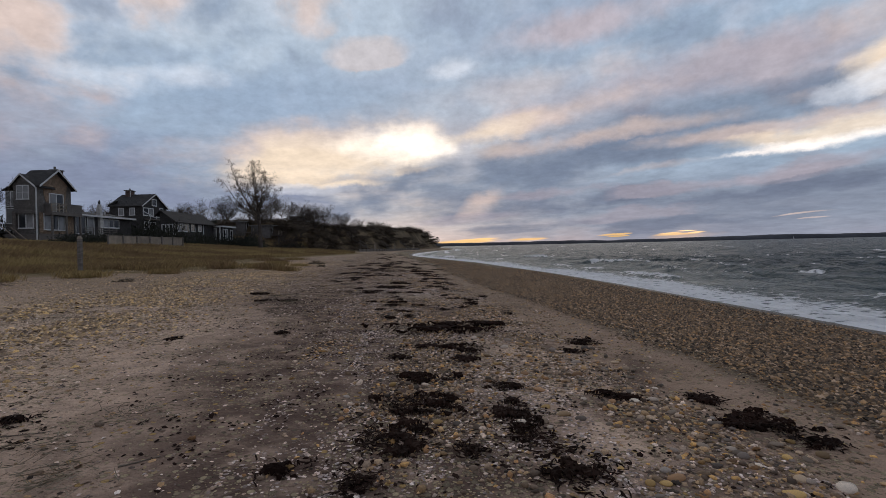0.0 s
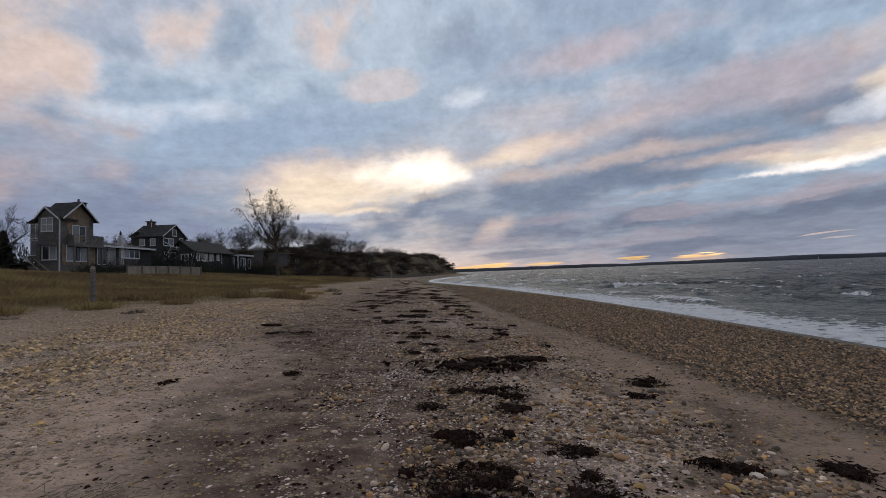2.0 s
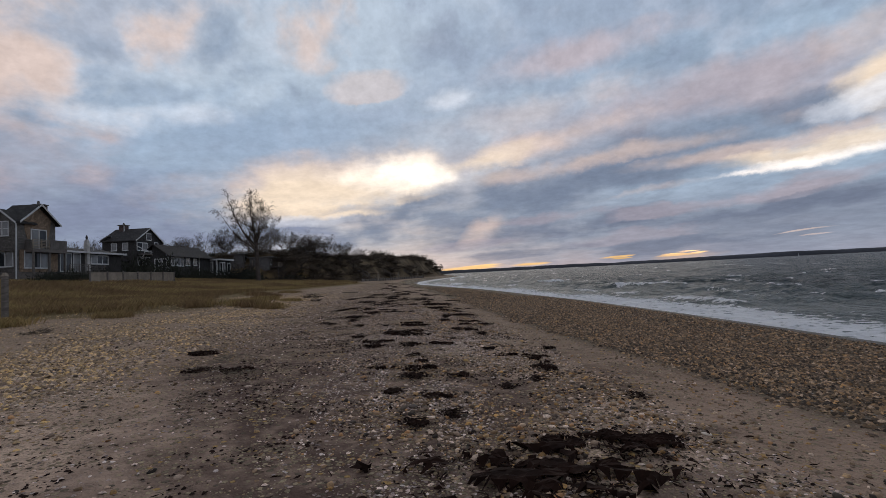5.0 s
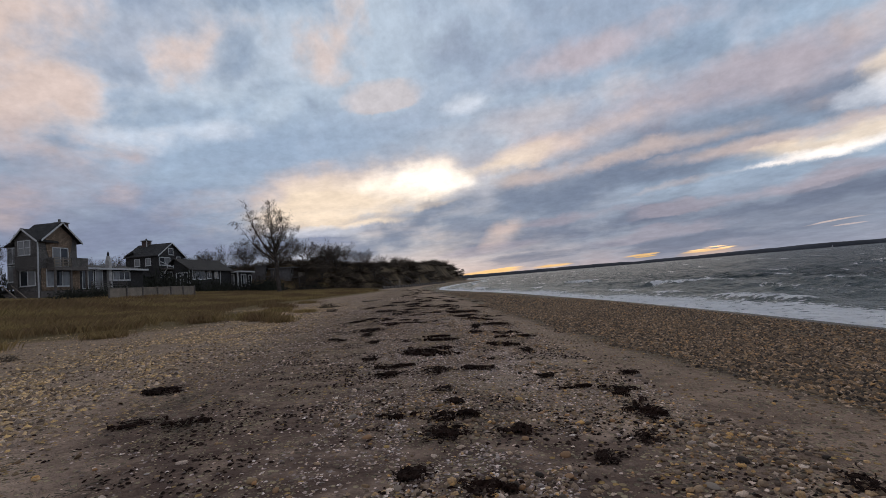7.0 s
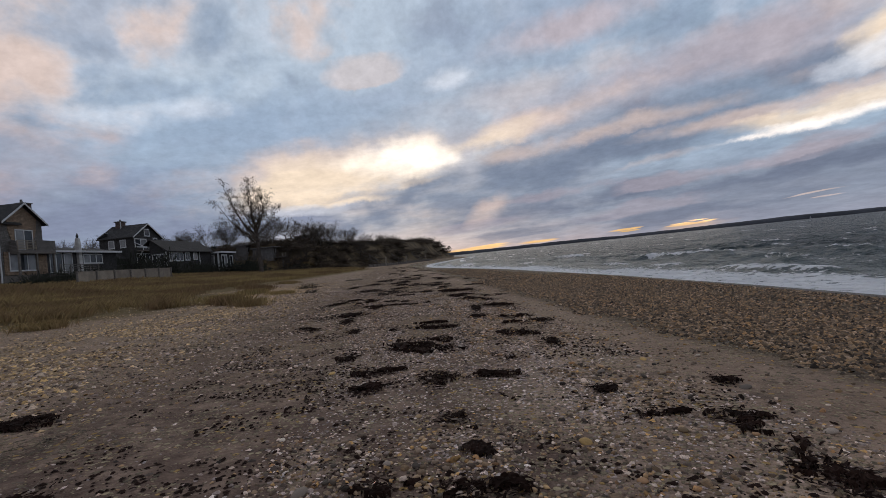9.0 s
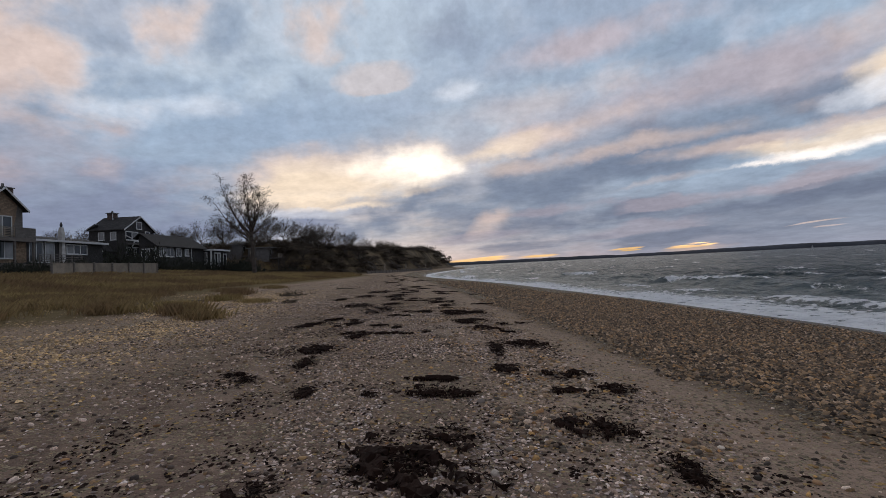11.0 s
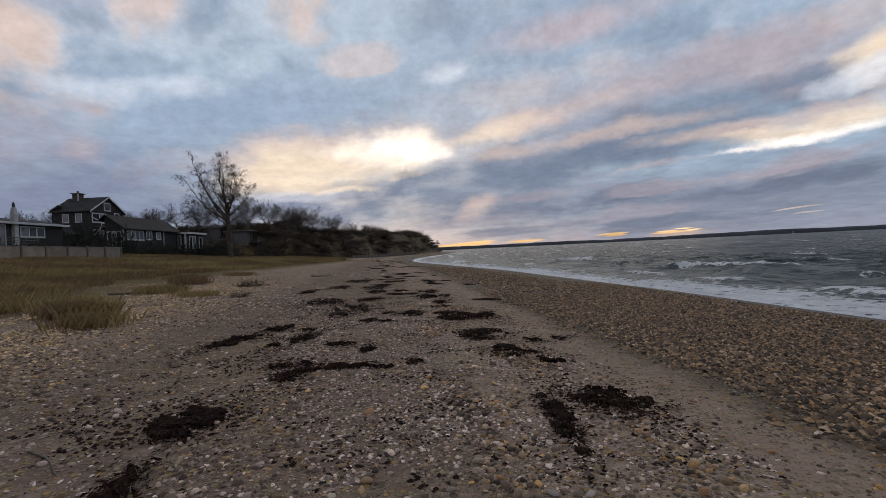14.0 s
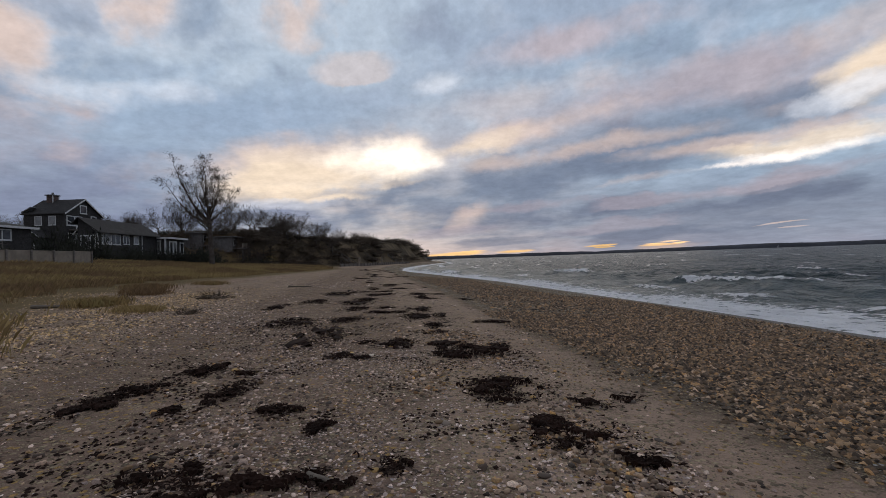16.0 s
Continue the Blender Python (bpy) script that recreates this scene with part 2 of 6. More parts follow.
def sand_material():
    m, t, b = material("sand", 0.95, 0.06)
    co = add(t, "ShaderNodeTexCoord").outputs["Object"]

    def read(n):
        return add(t, "ShaderNodeAttribute", {"attribute_name": n}).outputs["Fac"]

    across, wet, dune, rise = read("across"), read("wet"), read("dune"), read("rise")
    wide = fractal(t, co, 0.55, 4, 0.55, 0.6).outputs[0]
    wide2 = fractal(t, co, 0.23, 3, 0.5).outputs[0]
    mid = fractal(t, co, 3.0, 5, 0.6).outputs[0]
    grain = fractal(t, co, 140.0, 3, 0.7).outputs[0]
    across_ = calc(t, "ADD", across, calc(t, "MULTIPLY_ADD", wide, 2.4, -1.2))
    along = add(t, "ShaderNodeSeparateXYZ", None, Vector=co).outputs[1]
    over = calc(t, "ADD", across_, remap(t, along, 7, 13, 0.0, 1.7))
    mauve, tan = (0.118, 0.076, 0.060), (0.265, 0.180, 0.127)
    light = blend(t, remap(t, along, 8, 17), (0.66, 0.470, 0.346), (0.44, 0.310, 0.222))
    light = blend(t, remap(t, along, 22, 30), light, (0.45, 0.317, 0.228))
    tan = blend(t, remap(t, along, 11, 19), tan, (0.39, 0.277, 0.203))
    c = blend(t, remap(t, mid, 0.38, 0.7, 0, 0.5), light, (0.30, 0.212, 0.156))
    # the band of dark mineral sand left by the last tide
    band = calc(t, "MULTIPLY", remap(t, over, -6.9, -4.9), remap(t, across_, -3.2, -2.2, 1, 0))
    band = calc(t, "MULTIPLY", band, remap(t, along, 9, 18, 1.0, 0.62))
    c = blend(t, calc(t, "MULTIPLY", band, remap(t, mid, 0.25, 0.6, 0.55, 1.0)), c, mauve)
    c = blend(t, calc(t, "MULTIPLY", remap(t, across_, -2.6, -1.0), remap(t, mid, 0.3, 0.7, 0.9, 0.5)), c, tan)
    spots = calc(t, "MULTIPLY", calc(t, "MULTIPLY", remap(t, across, -4.6, -3.0), remap(t, across, -0.2, -0.9)), remap(t, fractal(t, co, 0.8, 4, 0.55, 0.5).outputs[0], 0.46, 0.58))
    c = blend(t, calc(t, "MULTIPLY", spots, remap(t, along, 9, 15, 0.75, 0.12)), c, mauve)
    # gravel too small and far to stand as stones
    vor = add(t, "ShaderNodeTexVoronoi", {"feature": "F1"}, Vector=co, Scale=19.0, Randomness=1.0)
    vor2 = add(t, "ShaderNodeTexVoronoi", {"feature": "F1"}, Vector=co, Scale=46.0, Randomness=1.0)

    def stones(v, tone):
        h = add(t, "ShaderNodeSeparateColor", None, Color=v.outputs["Color"]).outputs
        s = blend(t, h[0], (0.12, 0.095, 0.070), (0.46, 0.36, 0.23))
        s = blend(t, remap(t, h[1], 0.78, 0.9), s, (0.50, 0.48, 0.45))
        s = blend(t, remap(t, h[2], 0.78, 0.9), s, tone)
        return s

    s1, s2 = stones(vor, (0.42, 0.27, 0.11)), stones(vor2, (0.40, 0.30, 0.17))
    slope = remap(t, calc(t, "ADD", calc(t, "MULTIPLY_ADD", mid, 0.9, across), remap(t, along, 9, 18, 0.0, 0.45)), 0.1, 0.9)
    belt = calc(t, "MULTIPLY", remap(t, across_, -13.5, -11.0), remap(t, across_, -8.5, -7.2, 1, 0))
    belt = calc(t, "MULTIPLY", belt, remap(t, wide, 0.38, 0.55))
    line = calc(t, "MULTIPLY", calc(t, "MULTIPLY", remap(t, across_, -4.6, -3.4), remap(t, across_, -1.6, -0.9, 1, 0)), remap(t, wide, 0.36, 0.58, 0.25, 1.0))
    sprinkle = remap(t, fractal(t, co, 1.4, 4, 0.6).outputs[0], 0.42, 0.60, 0.08, 0.50)
    sprinkle = calc(t, "ADD", sprinkle, remap(t, along, 9, 18, 0.0, 0.30))
    amount = calc(t, "MAXIMUM", calc(t, "MAXIMUM", slope, calc(t, "MULTIPLY", belt, 0.9)), calc(t, "MAXIMUM", calc(t, "MULTIPLY", line, 0.8), sprinkle))
    r1 = add(t, "ShaderNodeSeparateColor", None, Color=vor.outputs["Color"]).outputs[1]
    r2 = add(t, "ShaderNodeSeparateColor", None, Color=vor2.outputs["Color"]).outputs[1]
    k1 = calc(t, "MULTIPLY", calc(t, "LESS_THAN", r1, amount), remap(t, vor.outputs["Distance"], 0.50, 0.36))
    k2 = calc(t, "MULTIPLY", calc(t, "LESS_THAN", r2, amount), remap(t, vor2.outputs["Distance"], 0.50, 0.36))
    # slope base and its gravel darkened: shade in the gaps between stones, painted in
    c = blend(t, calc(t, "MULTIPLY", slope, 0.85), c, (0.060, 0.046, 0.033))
    gap_shade = calc(t, "MULTIPLY", slope, remap(t, along, 26, 34, 0.35, 0.0))
    c = blend(t, k2, c, blend(t, gap_shade, s2, (0.10, 0.075, 0.05)))
    c = blend(t, k1, c, blend(t, gap_shade, s1, (0.13, 0.10, 0.065)))
    # wrack dust, damp edge of the wash, grass litter and the bluff's earth
    c = blend(t, calc(t, "MULTIPLY", remap(t, fractal(t, co, 2.1, 6, 0.65, 0.8).outputs[0], 0.58, 0.70, 0, 0.5), calc(t, "MULTIPLY", remap(t, across, -6, -4), remap(t, across, 0, -0.8))), c, (0.05, 0.04, 0.038))
    c = blend(t, remap(t, wet, -1.4, -0.2, 0, 0.65), c, (0.085, 0.075, 0.065))
    litter = remap(t, calc(t, "MULTIPLY_ADD", wide, 5.0, dune), 4.4, 1.4)
    c = blend(t, litter, c, blend(t, mid, (0.13, 0.098, 0.050), (0.27, 0.19, 0.09)))
    earth = remap(t, calc(t, "MULTIPLY_ADD", wide, 6.0, rise), 1.0, 5.0)
    c = blend(t, earth, c, blend(t, remap(t, wide2, 0.4, 0.62), (0.072, 0.055, 0.037), (0.165, 0.122, 0.074)))
    t.links.new(c, b.inputs["Base Color"])
    t.links.new(remap(t, wet, -1.6, -0.2, 0.9, 0.35), b.inputs["Roughness"])
    h = calc(t, "MULTIPLY_ADD", k1, 1.0, calc(t, "MULTIPLY", k2, 0.5))
    h = calc(t, "ADD", h, calc(t, "MULTIPLY", grain, 0.25))
    # trodden, wind-pitted sand
    pits = remap(t, fractal(t, co, 7.0, 4, 0.6, 0.4).outputs[0], 0.35, 0.62, 0.0, 2.2)
    pits = calc(t, "ADD", pits, remap(t, fractal(t, co, 24.0, 3, 0.6).outputs[0], 0.38, 0.60, 0.0, 0.8))
    h = calc(t, "MULTIPLY_ADD", pits, remap(t, across, -7.5, -5.0, 1.0, 0.45), h)
    bumped(t, b, h, 0.9, 0.020)
    return m


def water_material():
    m, t, b = material("sea_water", 0.12, 0.26)
    b.inputs["IOR"].default_value = 1.33
    co = add(t, "ShaderNodeTexCoord").outputs["Object"]
    foam_ = add(t, "ShaderNodeAttribute", {"attribute_name": "foam"}).outputs["Fac"]
    off_ = add(t, "ShaderNodeAttribute", {"attribute_name": "off"}).outputs["Fac"]
    lace = fractal(t, co, 2.2, 8, 0.68, 0.7).outputs[0]
    cells = add(t, "ShaderNodeTexVoronoi", {"feature": "DISTANCE_TO_EDGE"}, Vector=add(t, "ShaderNodeVectorMath", {"operation": "MULTIPLY_ADD"}, i0=fractal(t, co, 1.5, 4).outputs[1], i1=(0.8, 0.8, 0), i2=co).outputs[0], Scale=1.7).outputs[0]
    fizz = fractal(t, co, 7.0, 5, 0.7, 0.5).outputs[0]
    veins = remap(t, cells, 0.0, 0.30, 0.28, -0.20)
    f = calc(t, "MULTIPLY_ADD", lace, 2.8, calc(t, "MULTIPLY_ADD", foam_, 0.80, -1.82))
    f = calc(t, "ADD", calc(t, "ADD", f, veins), calc(t, "MULTIPLY_ADD", fizz, 0.7, -0.35))
    f = calc(t, "MULTIPLY", remap(t, f, 0.12, 0.45), remap(t, foam_, 0.02, 0.25))
    deep = blend(t, remap(t, fractal(t, co, 0.08, 4).outputs[0], 0.35, 0.65), (0.012, 0.026, 0.033), (0.024, 0.046, 0.053))
    deep = blend(t, remap(t, off_, 26, 2, 0, 0.8), deep, (0.12, 0.145, 0.140))
    c = blend(t, f, deep, (0.93, 0.92, 0.92))
    t.links.new(c, b.inputs["Base Color"])
    t.links.new(remap(t, f, 0, 1, 0.38, 0.8), b.inputs["Roughness"])
    long_ = add(t, "ShaderNodeMapping", None, Vector=co, Scale=(1.0, 0.45, 1)).outputs[0]
    ripple = calc(t, "MULTIPLY", fractal(t, long_, 4.5, 5, 0.6, 0.3).outputs[0], 0.16)
    chop = calc(t, "ADD", calc(t, "MULTIPLY", fractal(t, long_, 1.1, 6, 0.6, 0.4).outputs[0], 1.0), calc(t, "MULTIPLY", fractal(t, long_, 0.22, 3, 0.5).outputs[0], 2.5))
    h = calc(t, "MULTIPLY_ADD", f, 0.05, calc(t, "ADD", chop, ripple))
    bumped(t, b, h, 1.0, 1.6)
    return m


SAND, WATER = sand_material(), water_material()

# ---- the lie of the land: shore, berm, dune and bluff as curves along the beach ----
def curve(y, ys, vs):
    return np.interp(y, ys, vs)


def lattice(x, y, seed=0):
    """Smooth value noise in 0..1 on arrays."""
    xi, yi = np.floor(x).astype(np.int64), np.floor(y).astype(np.int64)
    fx, fy = x - xi, y - yi
    fx, fy = fx * fx * (3 - 2 * fx), fy * fy * (3 - 2 * fy)

    def rnd(i, j):
        h = (i * 374761393 + j * 668265263 + seed * 974634777) & 0xFFFFFFFF
        h = ((h ^ (h >> 13)) * 1274126177) & 0xFFFFFFFF
        return ((h ^ (h >> 16)) & 0xFFFF) / 65535.0

    a, b, c, d = rnd(xi, yi), rnd(xi + 1, yi), rnd(xi, yi + 1), rnd(xi + 1, yi + 1)
    return (a * (1 - fx) + b * fx) * (1 - fy) + (c * (1 - fx) + d * fx) * fy


def fbm(x, y, octaves=4, seed=0):
    total, amp, out = 0.0, 1.0, 0.0
    for k in range(octaves):
        out = out + amp * lattice(x * 2 ** k, y * 2 ** k, seed + k)
        total, amp = total + amp, amp * 0.5
    return out / total


def step(a, b, v):
    t = np.clip((v - a) / (b - a), 0, 1)
    return t * t * (3 - 2 * t)


SEA = -1.0
WATER_Y = (-400, -40, 0, 11, 26, 37, 50, 64, 80, 95, 110, 125, 155, 200, 260, 300, 322, 345, 420, 4500)
WATER_X = (14, 12.5, 11.3, 10.8, 9.8, 8.6, 6.5, 4.3, 0.5, -3, -6.5, -9.0, -10.5, -7.5, 0.5, 5.5, 7, -8, -110, -900)
BERM_Y = (-400, -40, 0, 40, 80, 110, 155, 200, 260, 322, 345, 420, 4500)
BERM_X = (9, 9, 3.9, -1.2, -7, -12, -15, -11.5, -3.5, 3, -12, -114, -905)
FOOT_Y = (-400, 60, 100, 115, 121, 127, 135, 155, 200, 260, 300, 326, 345, 420, 4500)
FOOT_X = (-150, -140, -90, -74, -42, -33, -29, -24, -16.5, -8, -3, -0.5, -18, -120, -910)
EDGE_Y = (-400, 0, 9, 19, 24, 29, 37, 44, 70, 106, 125, 150, 4500)
EDGE_X = (-22, -20, -18.5, -17, -12.5, -11.5, -15, -17.5, -18, -19, -24, -30, -900)   # where the dune grass begins


def shore(y):
    return curve(y, WATER_Y, WATER_X)


def berm(y):
    return curve(y, BERM_Y, BERM_X)


def land(x, y):
    """Height of the ground."""
    x, y = np.asarray(x, float), np.asarray(y, float)
    b, w = berm(y), shore(y)
    v = x - b
    up = np.interp(v, (-400, -90, -60, -45, -36, -28, -20, -15, -11, -7, -4, -2, 0), (4.5, 4, 3.0, 2.4, 1.7, 0.95, 0.55, 0.36, 0.22, 0.08, 0.0, -0.06, -0.18))
    down = -0.18 + (SEA + 0.18) * np.clip(v, 0, None) / np.maximum(w - b, 1.0)
    h = np.where(v < 0, up, np.maximum(down, -6.0))
    f = curve(y, FOOT_Y, FOOT_X) - x
    h = h + step(0, 10, f + 3 * (fbm(x / 9, y / 9, 3, 5) - 0.5)) * (7.6 + 1.9 * step(160, 215, y)) * step(90, 128, y) * (1 - 0.45 * step(-45, -85, x)) * (1 - 0.7 * step(285, 326, y))
    h = h + (fbm(x / 3.1, y / 4.3, 3, 1) - 0.5) * 0.10 * step(3.0, -2, v) + (fbm(x / 0.5, y / 0.5, 3, 2) - 0.5) * 0.03 * step(9, 7, np.abs(v))
    return h + (fbm(x / 14, y / 14, 3, 3) - 0.5) * 0.8 * step(-22, -45, v)


def ticks(lo, hi, fine_lo, fine_hi, fine, growth):
    mid = list(np.arange(fine_lo, fine_hi + fine / 2, fine))
    d, a = fine, [fine_lo]
    while a[-1] > lo:
        d *= growth
        a.append(max(a[-1] - d, lo))
    d, c = fine, [mid[-1]]
    while c[-1] < hi:
        d *= growth
        c.append(min(c[-1] + d, hi))
    return np.array(a[:0:-1] + mid + c[1:])


def sheet_mesh(name, xs, ys, height):
    gx, gy = np.meshgrid(xs, ys)
    z = height(gx, gy)
    co = np.stack([gx, gy, z], -1).reshape(-1, 3)
    n, m = len(xs), len(ys)
    i = (np.arange(m - 1)[:, None] * n + np.arange(n - 1)).reshape(-1)
    faces = np.stack([i, i + 1, i + n + 1, i + n], -1)
    return mesh_from(name, co, faces), co


def mesh_from(name, co, faces, smooth=True):
    me = bpy.data.meshes.new(name)
    faces = np.asarray(faces)
    k = faces.shape[1]
    me.vertices.add(len(co))
    me.vertices.foreach_set("co", np.asarray(co, np.float32).ravel())
    me.loops.add(faces.size)
    me.loops.foreach_set("vertex_index", faces.astype(np.int32).ravel())
    me.polygons.add(len(faces))
    me.polygons.foreach_set("loop_start", np.arange(0, faces.size, k, dtype=np.int32))
    me.update(calc_edges=True)
    me.validate()
    me.polygons.foreach_set("use_smooth", np.full(len(me.polygons), smooth))
    return me


def value_on(me, name, values):
    me.attributes.new(name, "FLOAT", "POINT").data.foreach_set("value", np.asarray(values, np.float32))


ground_me, gco = sheet_mesh("ground", ticks(-2500, 60, -8, 8, 0.18, 1.08), ticks(-300, 4400, -1, 28, 0.18, 1.05), land)
gx_, gy_ = gco[:, 0], gco[:, 1]
value_on(ground_me, "across", gx_ - berm(gy_))
value_on(ground_me, "wet", gx_ - shore(gy_))
value_on(ground_me, "dune", gx_ - curve(gy_, EDGE_Y, EDGE_X))
value_on(ground_me, "rise", curve(gy_, FOOT_Y, FOOT_X) - gx_)
ground = tagged(new("ground", ground_me), "sandy pebble beach rising to grassy dune and bluff", "beach", kind="structure")
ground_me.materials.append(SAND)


def swell(x, y):
    d = x - shore(y)
    h = 0.12 * np.sin(d * 0.9 + 2.2 * fbm(x / 16, y / 16, 2, 21) * 6) + 0.50 * (fbm(x / 4.5, y / 8, 3, 22) - 0.5)
    h = h + 0.62 * (0.5 - np.abs(fbm(x / 1.9 + y / 9, y / 3.4, 3, 23) - 0.5) * 2.2) * 0.55
    h = h + 0.26 * (0.5 - np.abs(fbm(x / 0.9 - y / 5, y / 1.7, 2, 25) - 0.5) * 2.2) * step(400, 60, np.hypot(x, y))
    h = h + 0.5 * (fbm(x / 22, y / 30, 3, 24) - 0.5)
    h = h * step(2.5, 9, d) * np.clip(1.25 - np.hypot(x, y) / 1500, 0.25, 1)
    return SEA + h + breaker(x, y) + 0.02 - 0.04 * step(0.5, -1.5, d)


def breaker(x, y):
    """The steep little waves that break along the shore."""
    d = x - shore(y)
    out = 0.0
    for at, tall, seed in ((4.5, 0.24, 31), (10.5, 0.30, 33), (19, 0.16, 37)):
        ridge = at + 3.0 * (fbm(x * 0 + seed, y / 14, 2, seed) - 0.5)
        some = step(0.53, 0.70, fbm(x * 0 + 3.1, y / 8, 3, seed + 1))
        e = d - ridge
        out = out + tall * some * np.exp(-np.where(e < 0, (e / 0.65) ** 2, (e / 1.5) ** 2))
    return out


sea_me, sco = sheet_mesh("sea", ticks(-1000, 4400, -2, 26, 0.21, 1.06), ticks(-300, 4400, 4, 60, 0.32, 1.045), swell)
sx_, sy_ = sco[:, 0], sco[:, 1]
d_ = sx_ - shore(sy_)
br = breaker(sx_, sy_)
foam = step(0.07, 0.20, br) * (0.75 + 0.5 * fbm(sx_ / 2.0, sy_ / 3.0, 2, 45)) + step(5.5, 1.0, d_ + 4.5 * (fbm(sx_ / 2.0, sy_ / 5, 3, 41) - 0.5)) * 1.35
foam = foam + 0.9 * step(0.70, 0.77, fbm(sx_ / 2.2, sy_ / 4.5, 3, 43)) * step(6, 12, d_)
value_on(sea_me, "foam", np.clip(foam, 0, 1.35))
value_on(sea_me, "off", d_)
sea = tagged(new("sea", sea_me), "choppy grey-green sea with white breakers", "water", kind="structure")
sea_me.materials.append(WATER)

# ---- helpers for built things ----
def part(name, bm, mat, parent=None, label="", smooth=False):
    me = bpy.data.meshes.new(name)
    bm.to_mesh(me)
    bm.free()
    if smooth:
        me.polygons.foreach_set("use_smooth", np.full(len(me.polygons), True))
    me.materials.append(mat)
    ob = new(name, me)
    if parent is not None:
        ob.parent = parent
    if label:
        ob["label"] = label
    return ob


def thing(name, place, label, category, group=""):
    """An Empty at the thing's base; its parts are given in its own frame."""
    ob = new(name)
    ob.location = place
    return tagged(ob, label, category, group)


def box(x0, x1, y0, y1, z0, z1, bevel=0.0, bm=None):
    bm = bm or bmesh.new()
    v = bmesh.ops.create_cube(bm, size=1.0)["verts"]
    for p in v:
        p.co = Vector(((x0 + x1) / 2 + p.co.x * abs(x1 - x0), (y0 + y1) / 2 + p.co.y * abs(y1 - y0), (z0 + z1) / 2 + p.co.z * abs(z1 - z0)))
    if bevel:
        es = list({e for p in v for e in p.link_edges})
        bmesh.ops.bevel(bm, geom=es, offset=bevel, segments=1, affect="EDGES")
    return bm


def beam(a, b, w, h, bm=None):
    """A straight timber from a to b."""
    bm = bm or bmesh.new()
    a, b = Vector(a), Vector(b)
    d = b - a
    q = d.to_track_quat("Y", "Z").to_matrix().to_4x4()
    m = Matrix.Translation((a + b) / 2) @ q @ Matrix.Diagonal((w, d.length, h, 1))
    bmesh.ops.create_cube(bm, size=1.0, matrix=m)
    return bm


def prism(outline, axis, a, b, bm=None):
    """A solid from a flat outline of (p, q) pairs, drawn out along x (outline in y, z) or y (outline in x, z)."""
    bm = bm or bmesh.new()

    def at(p, q, s):
        return (s, p, q) if axis == "x" else (p, s, q)

    lo = [bm.verts.new(at(p, q, a)) for p, q in outline]
    hi = [bm.verts.new(at(p, q, b)) for p, q in outline]
    n = len(outline)
    bm.faces.new(lo)
    bm.faces.new(hi[::-1])
    for k in range(n):
        bm.faces.new((lo[k], hi[k], hi[(k + 1) % n], lo[(k + 1) % n]))
    bmesh.ops.recalc_face_normals(bm, faces=bm.faces[:])
    return bm


def shingle_material(name, colour, row=0.16, across=0.14, spread=0.35):
    """Weathered wood shingles: staggered courses; dark joints paint in their thin shadow line."""
    m, t, b = material(name, 0.85, 0.2)
    co = add(t, "ShaderNodeTexCoord").outputs["Object"]
    s = add(t, "ShaderNodeSeparateXYZ", None, Vector=co).outputs
    flat = add(t, "ShaderNodeCombineXYZ", None, X=calc(t, "ADD", s[0], s[1]), Y=s[2]).outputs[0]
    br = add(t, "ShaderNodeTexBrick", {"offset": 0.43}, Vector=flat, Color1=(*[c * (1 - spread) for c in colour], 1), Color2=(*[c * (1 + spread) for c in colour], 1),
             Mortar=(*[c * 0.25 for c in colour], 1), Scale=1.0, Mortar_Size=0.012, Brick_Width=across, Row_Height=row)
    stain = fractal(t, co, 0.7, 5, 0.6).outputs[0]
    c = blend(t, remap(t, stain, 0.35, 0.7, 0, 0.55), br.outputs[0], tuple(v * 0.55 for v in colour))
    t.links.new(c, b.inputs["Base Color"])
    bumped(t, b, calc(t, "SUBTRACT", 1.0, br.outputs[1]), 0.6, 0.02)
    return m


GREY_SHINGLE = shingle_material("grey_shingle", (0.185, 0.170, 0.158))
TAN_SHINGLE = shingle_material("tan_shingle", (0.33, 0.235, 0.165))
DARK_SHINGLE = shingle_material("dark_shingle", (0.064, 0.060, 0.059))
ROOF = shingle_material("roof_shingle", (0.054, 0.050, 0.048), 0.18, 0.3)
TRIM = plain("white_trim", (0.62, 0.62, 0.62), 0.55, 0.1, 3, 40, 0.1)
GREY_WOOD = plain("weathered_timber", (0.17, 0.15, 0.135), 0.85, 0.4, 3, 30, 0.5, 0.01, stretch=(1, 1, 6))
PALE_WOOD = plain("pale_boards", (0.30, 0.250, 0.200), 0.8, 0.22, 1.2, 30, 0.3, 0.01, random=0.12)
BRICK = plain("chimney_brick", (0.12, 0.085, 0.075), 0.9, 0.4, 3, 30, 0.5)
PLASTER = plain("pale_render", (0.52, 0.50, 0.48), 0.8, 0.2, 2, 30, 0.3)
IRON = plain("dark_iron", (0.04, 0.04, 0.045), 0.5, 0.3, 4, 40, 0.2)
CONCRETE = plain("concrete", (0.20, 0.19, 0.18), 0.9, 0.3, 2, 30, 0.4)


def glass_material(name, tone):
    m, t, b = material(name, 0.06, 0.6)
    co = add(t, "ShaderNodeTexCoord").outputs["Object"]
    c = blend(t, fractal(t, co, 1.2, 3).outputs[0], tuple(v * 0.4 for v in tone), tuple(v * 1.6 for v in tone))
    t.links.new(c, b.inputs["Base Color"])
    bumped(t, b, fractal(t, co, 0.9, 2).outputs[0], 0.08, 0.05)
    return m


PANE = glass_material("window_glass", (0.035, 0.038, 0.042))
BLIND = glass_material("curtained_glass", (0.22, 0.22, 0.22))


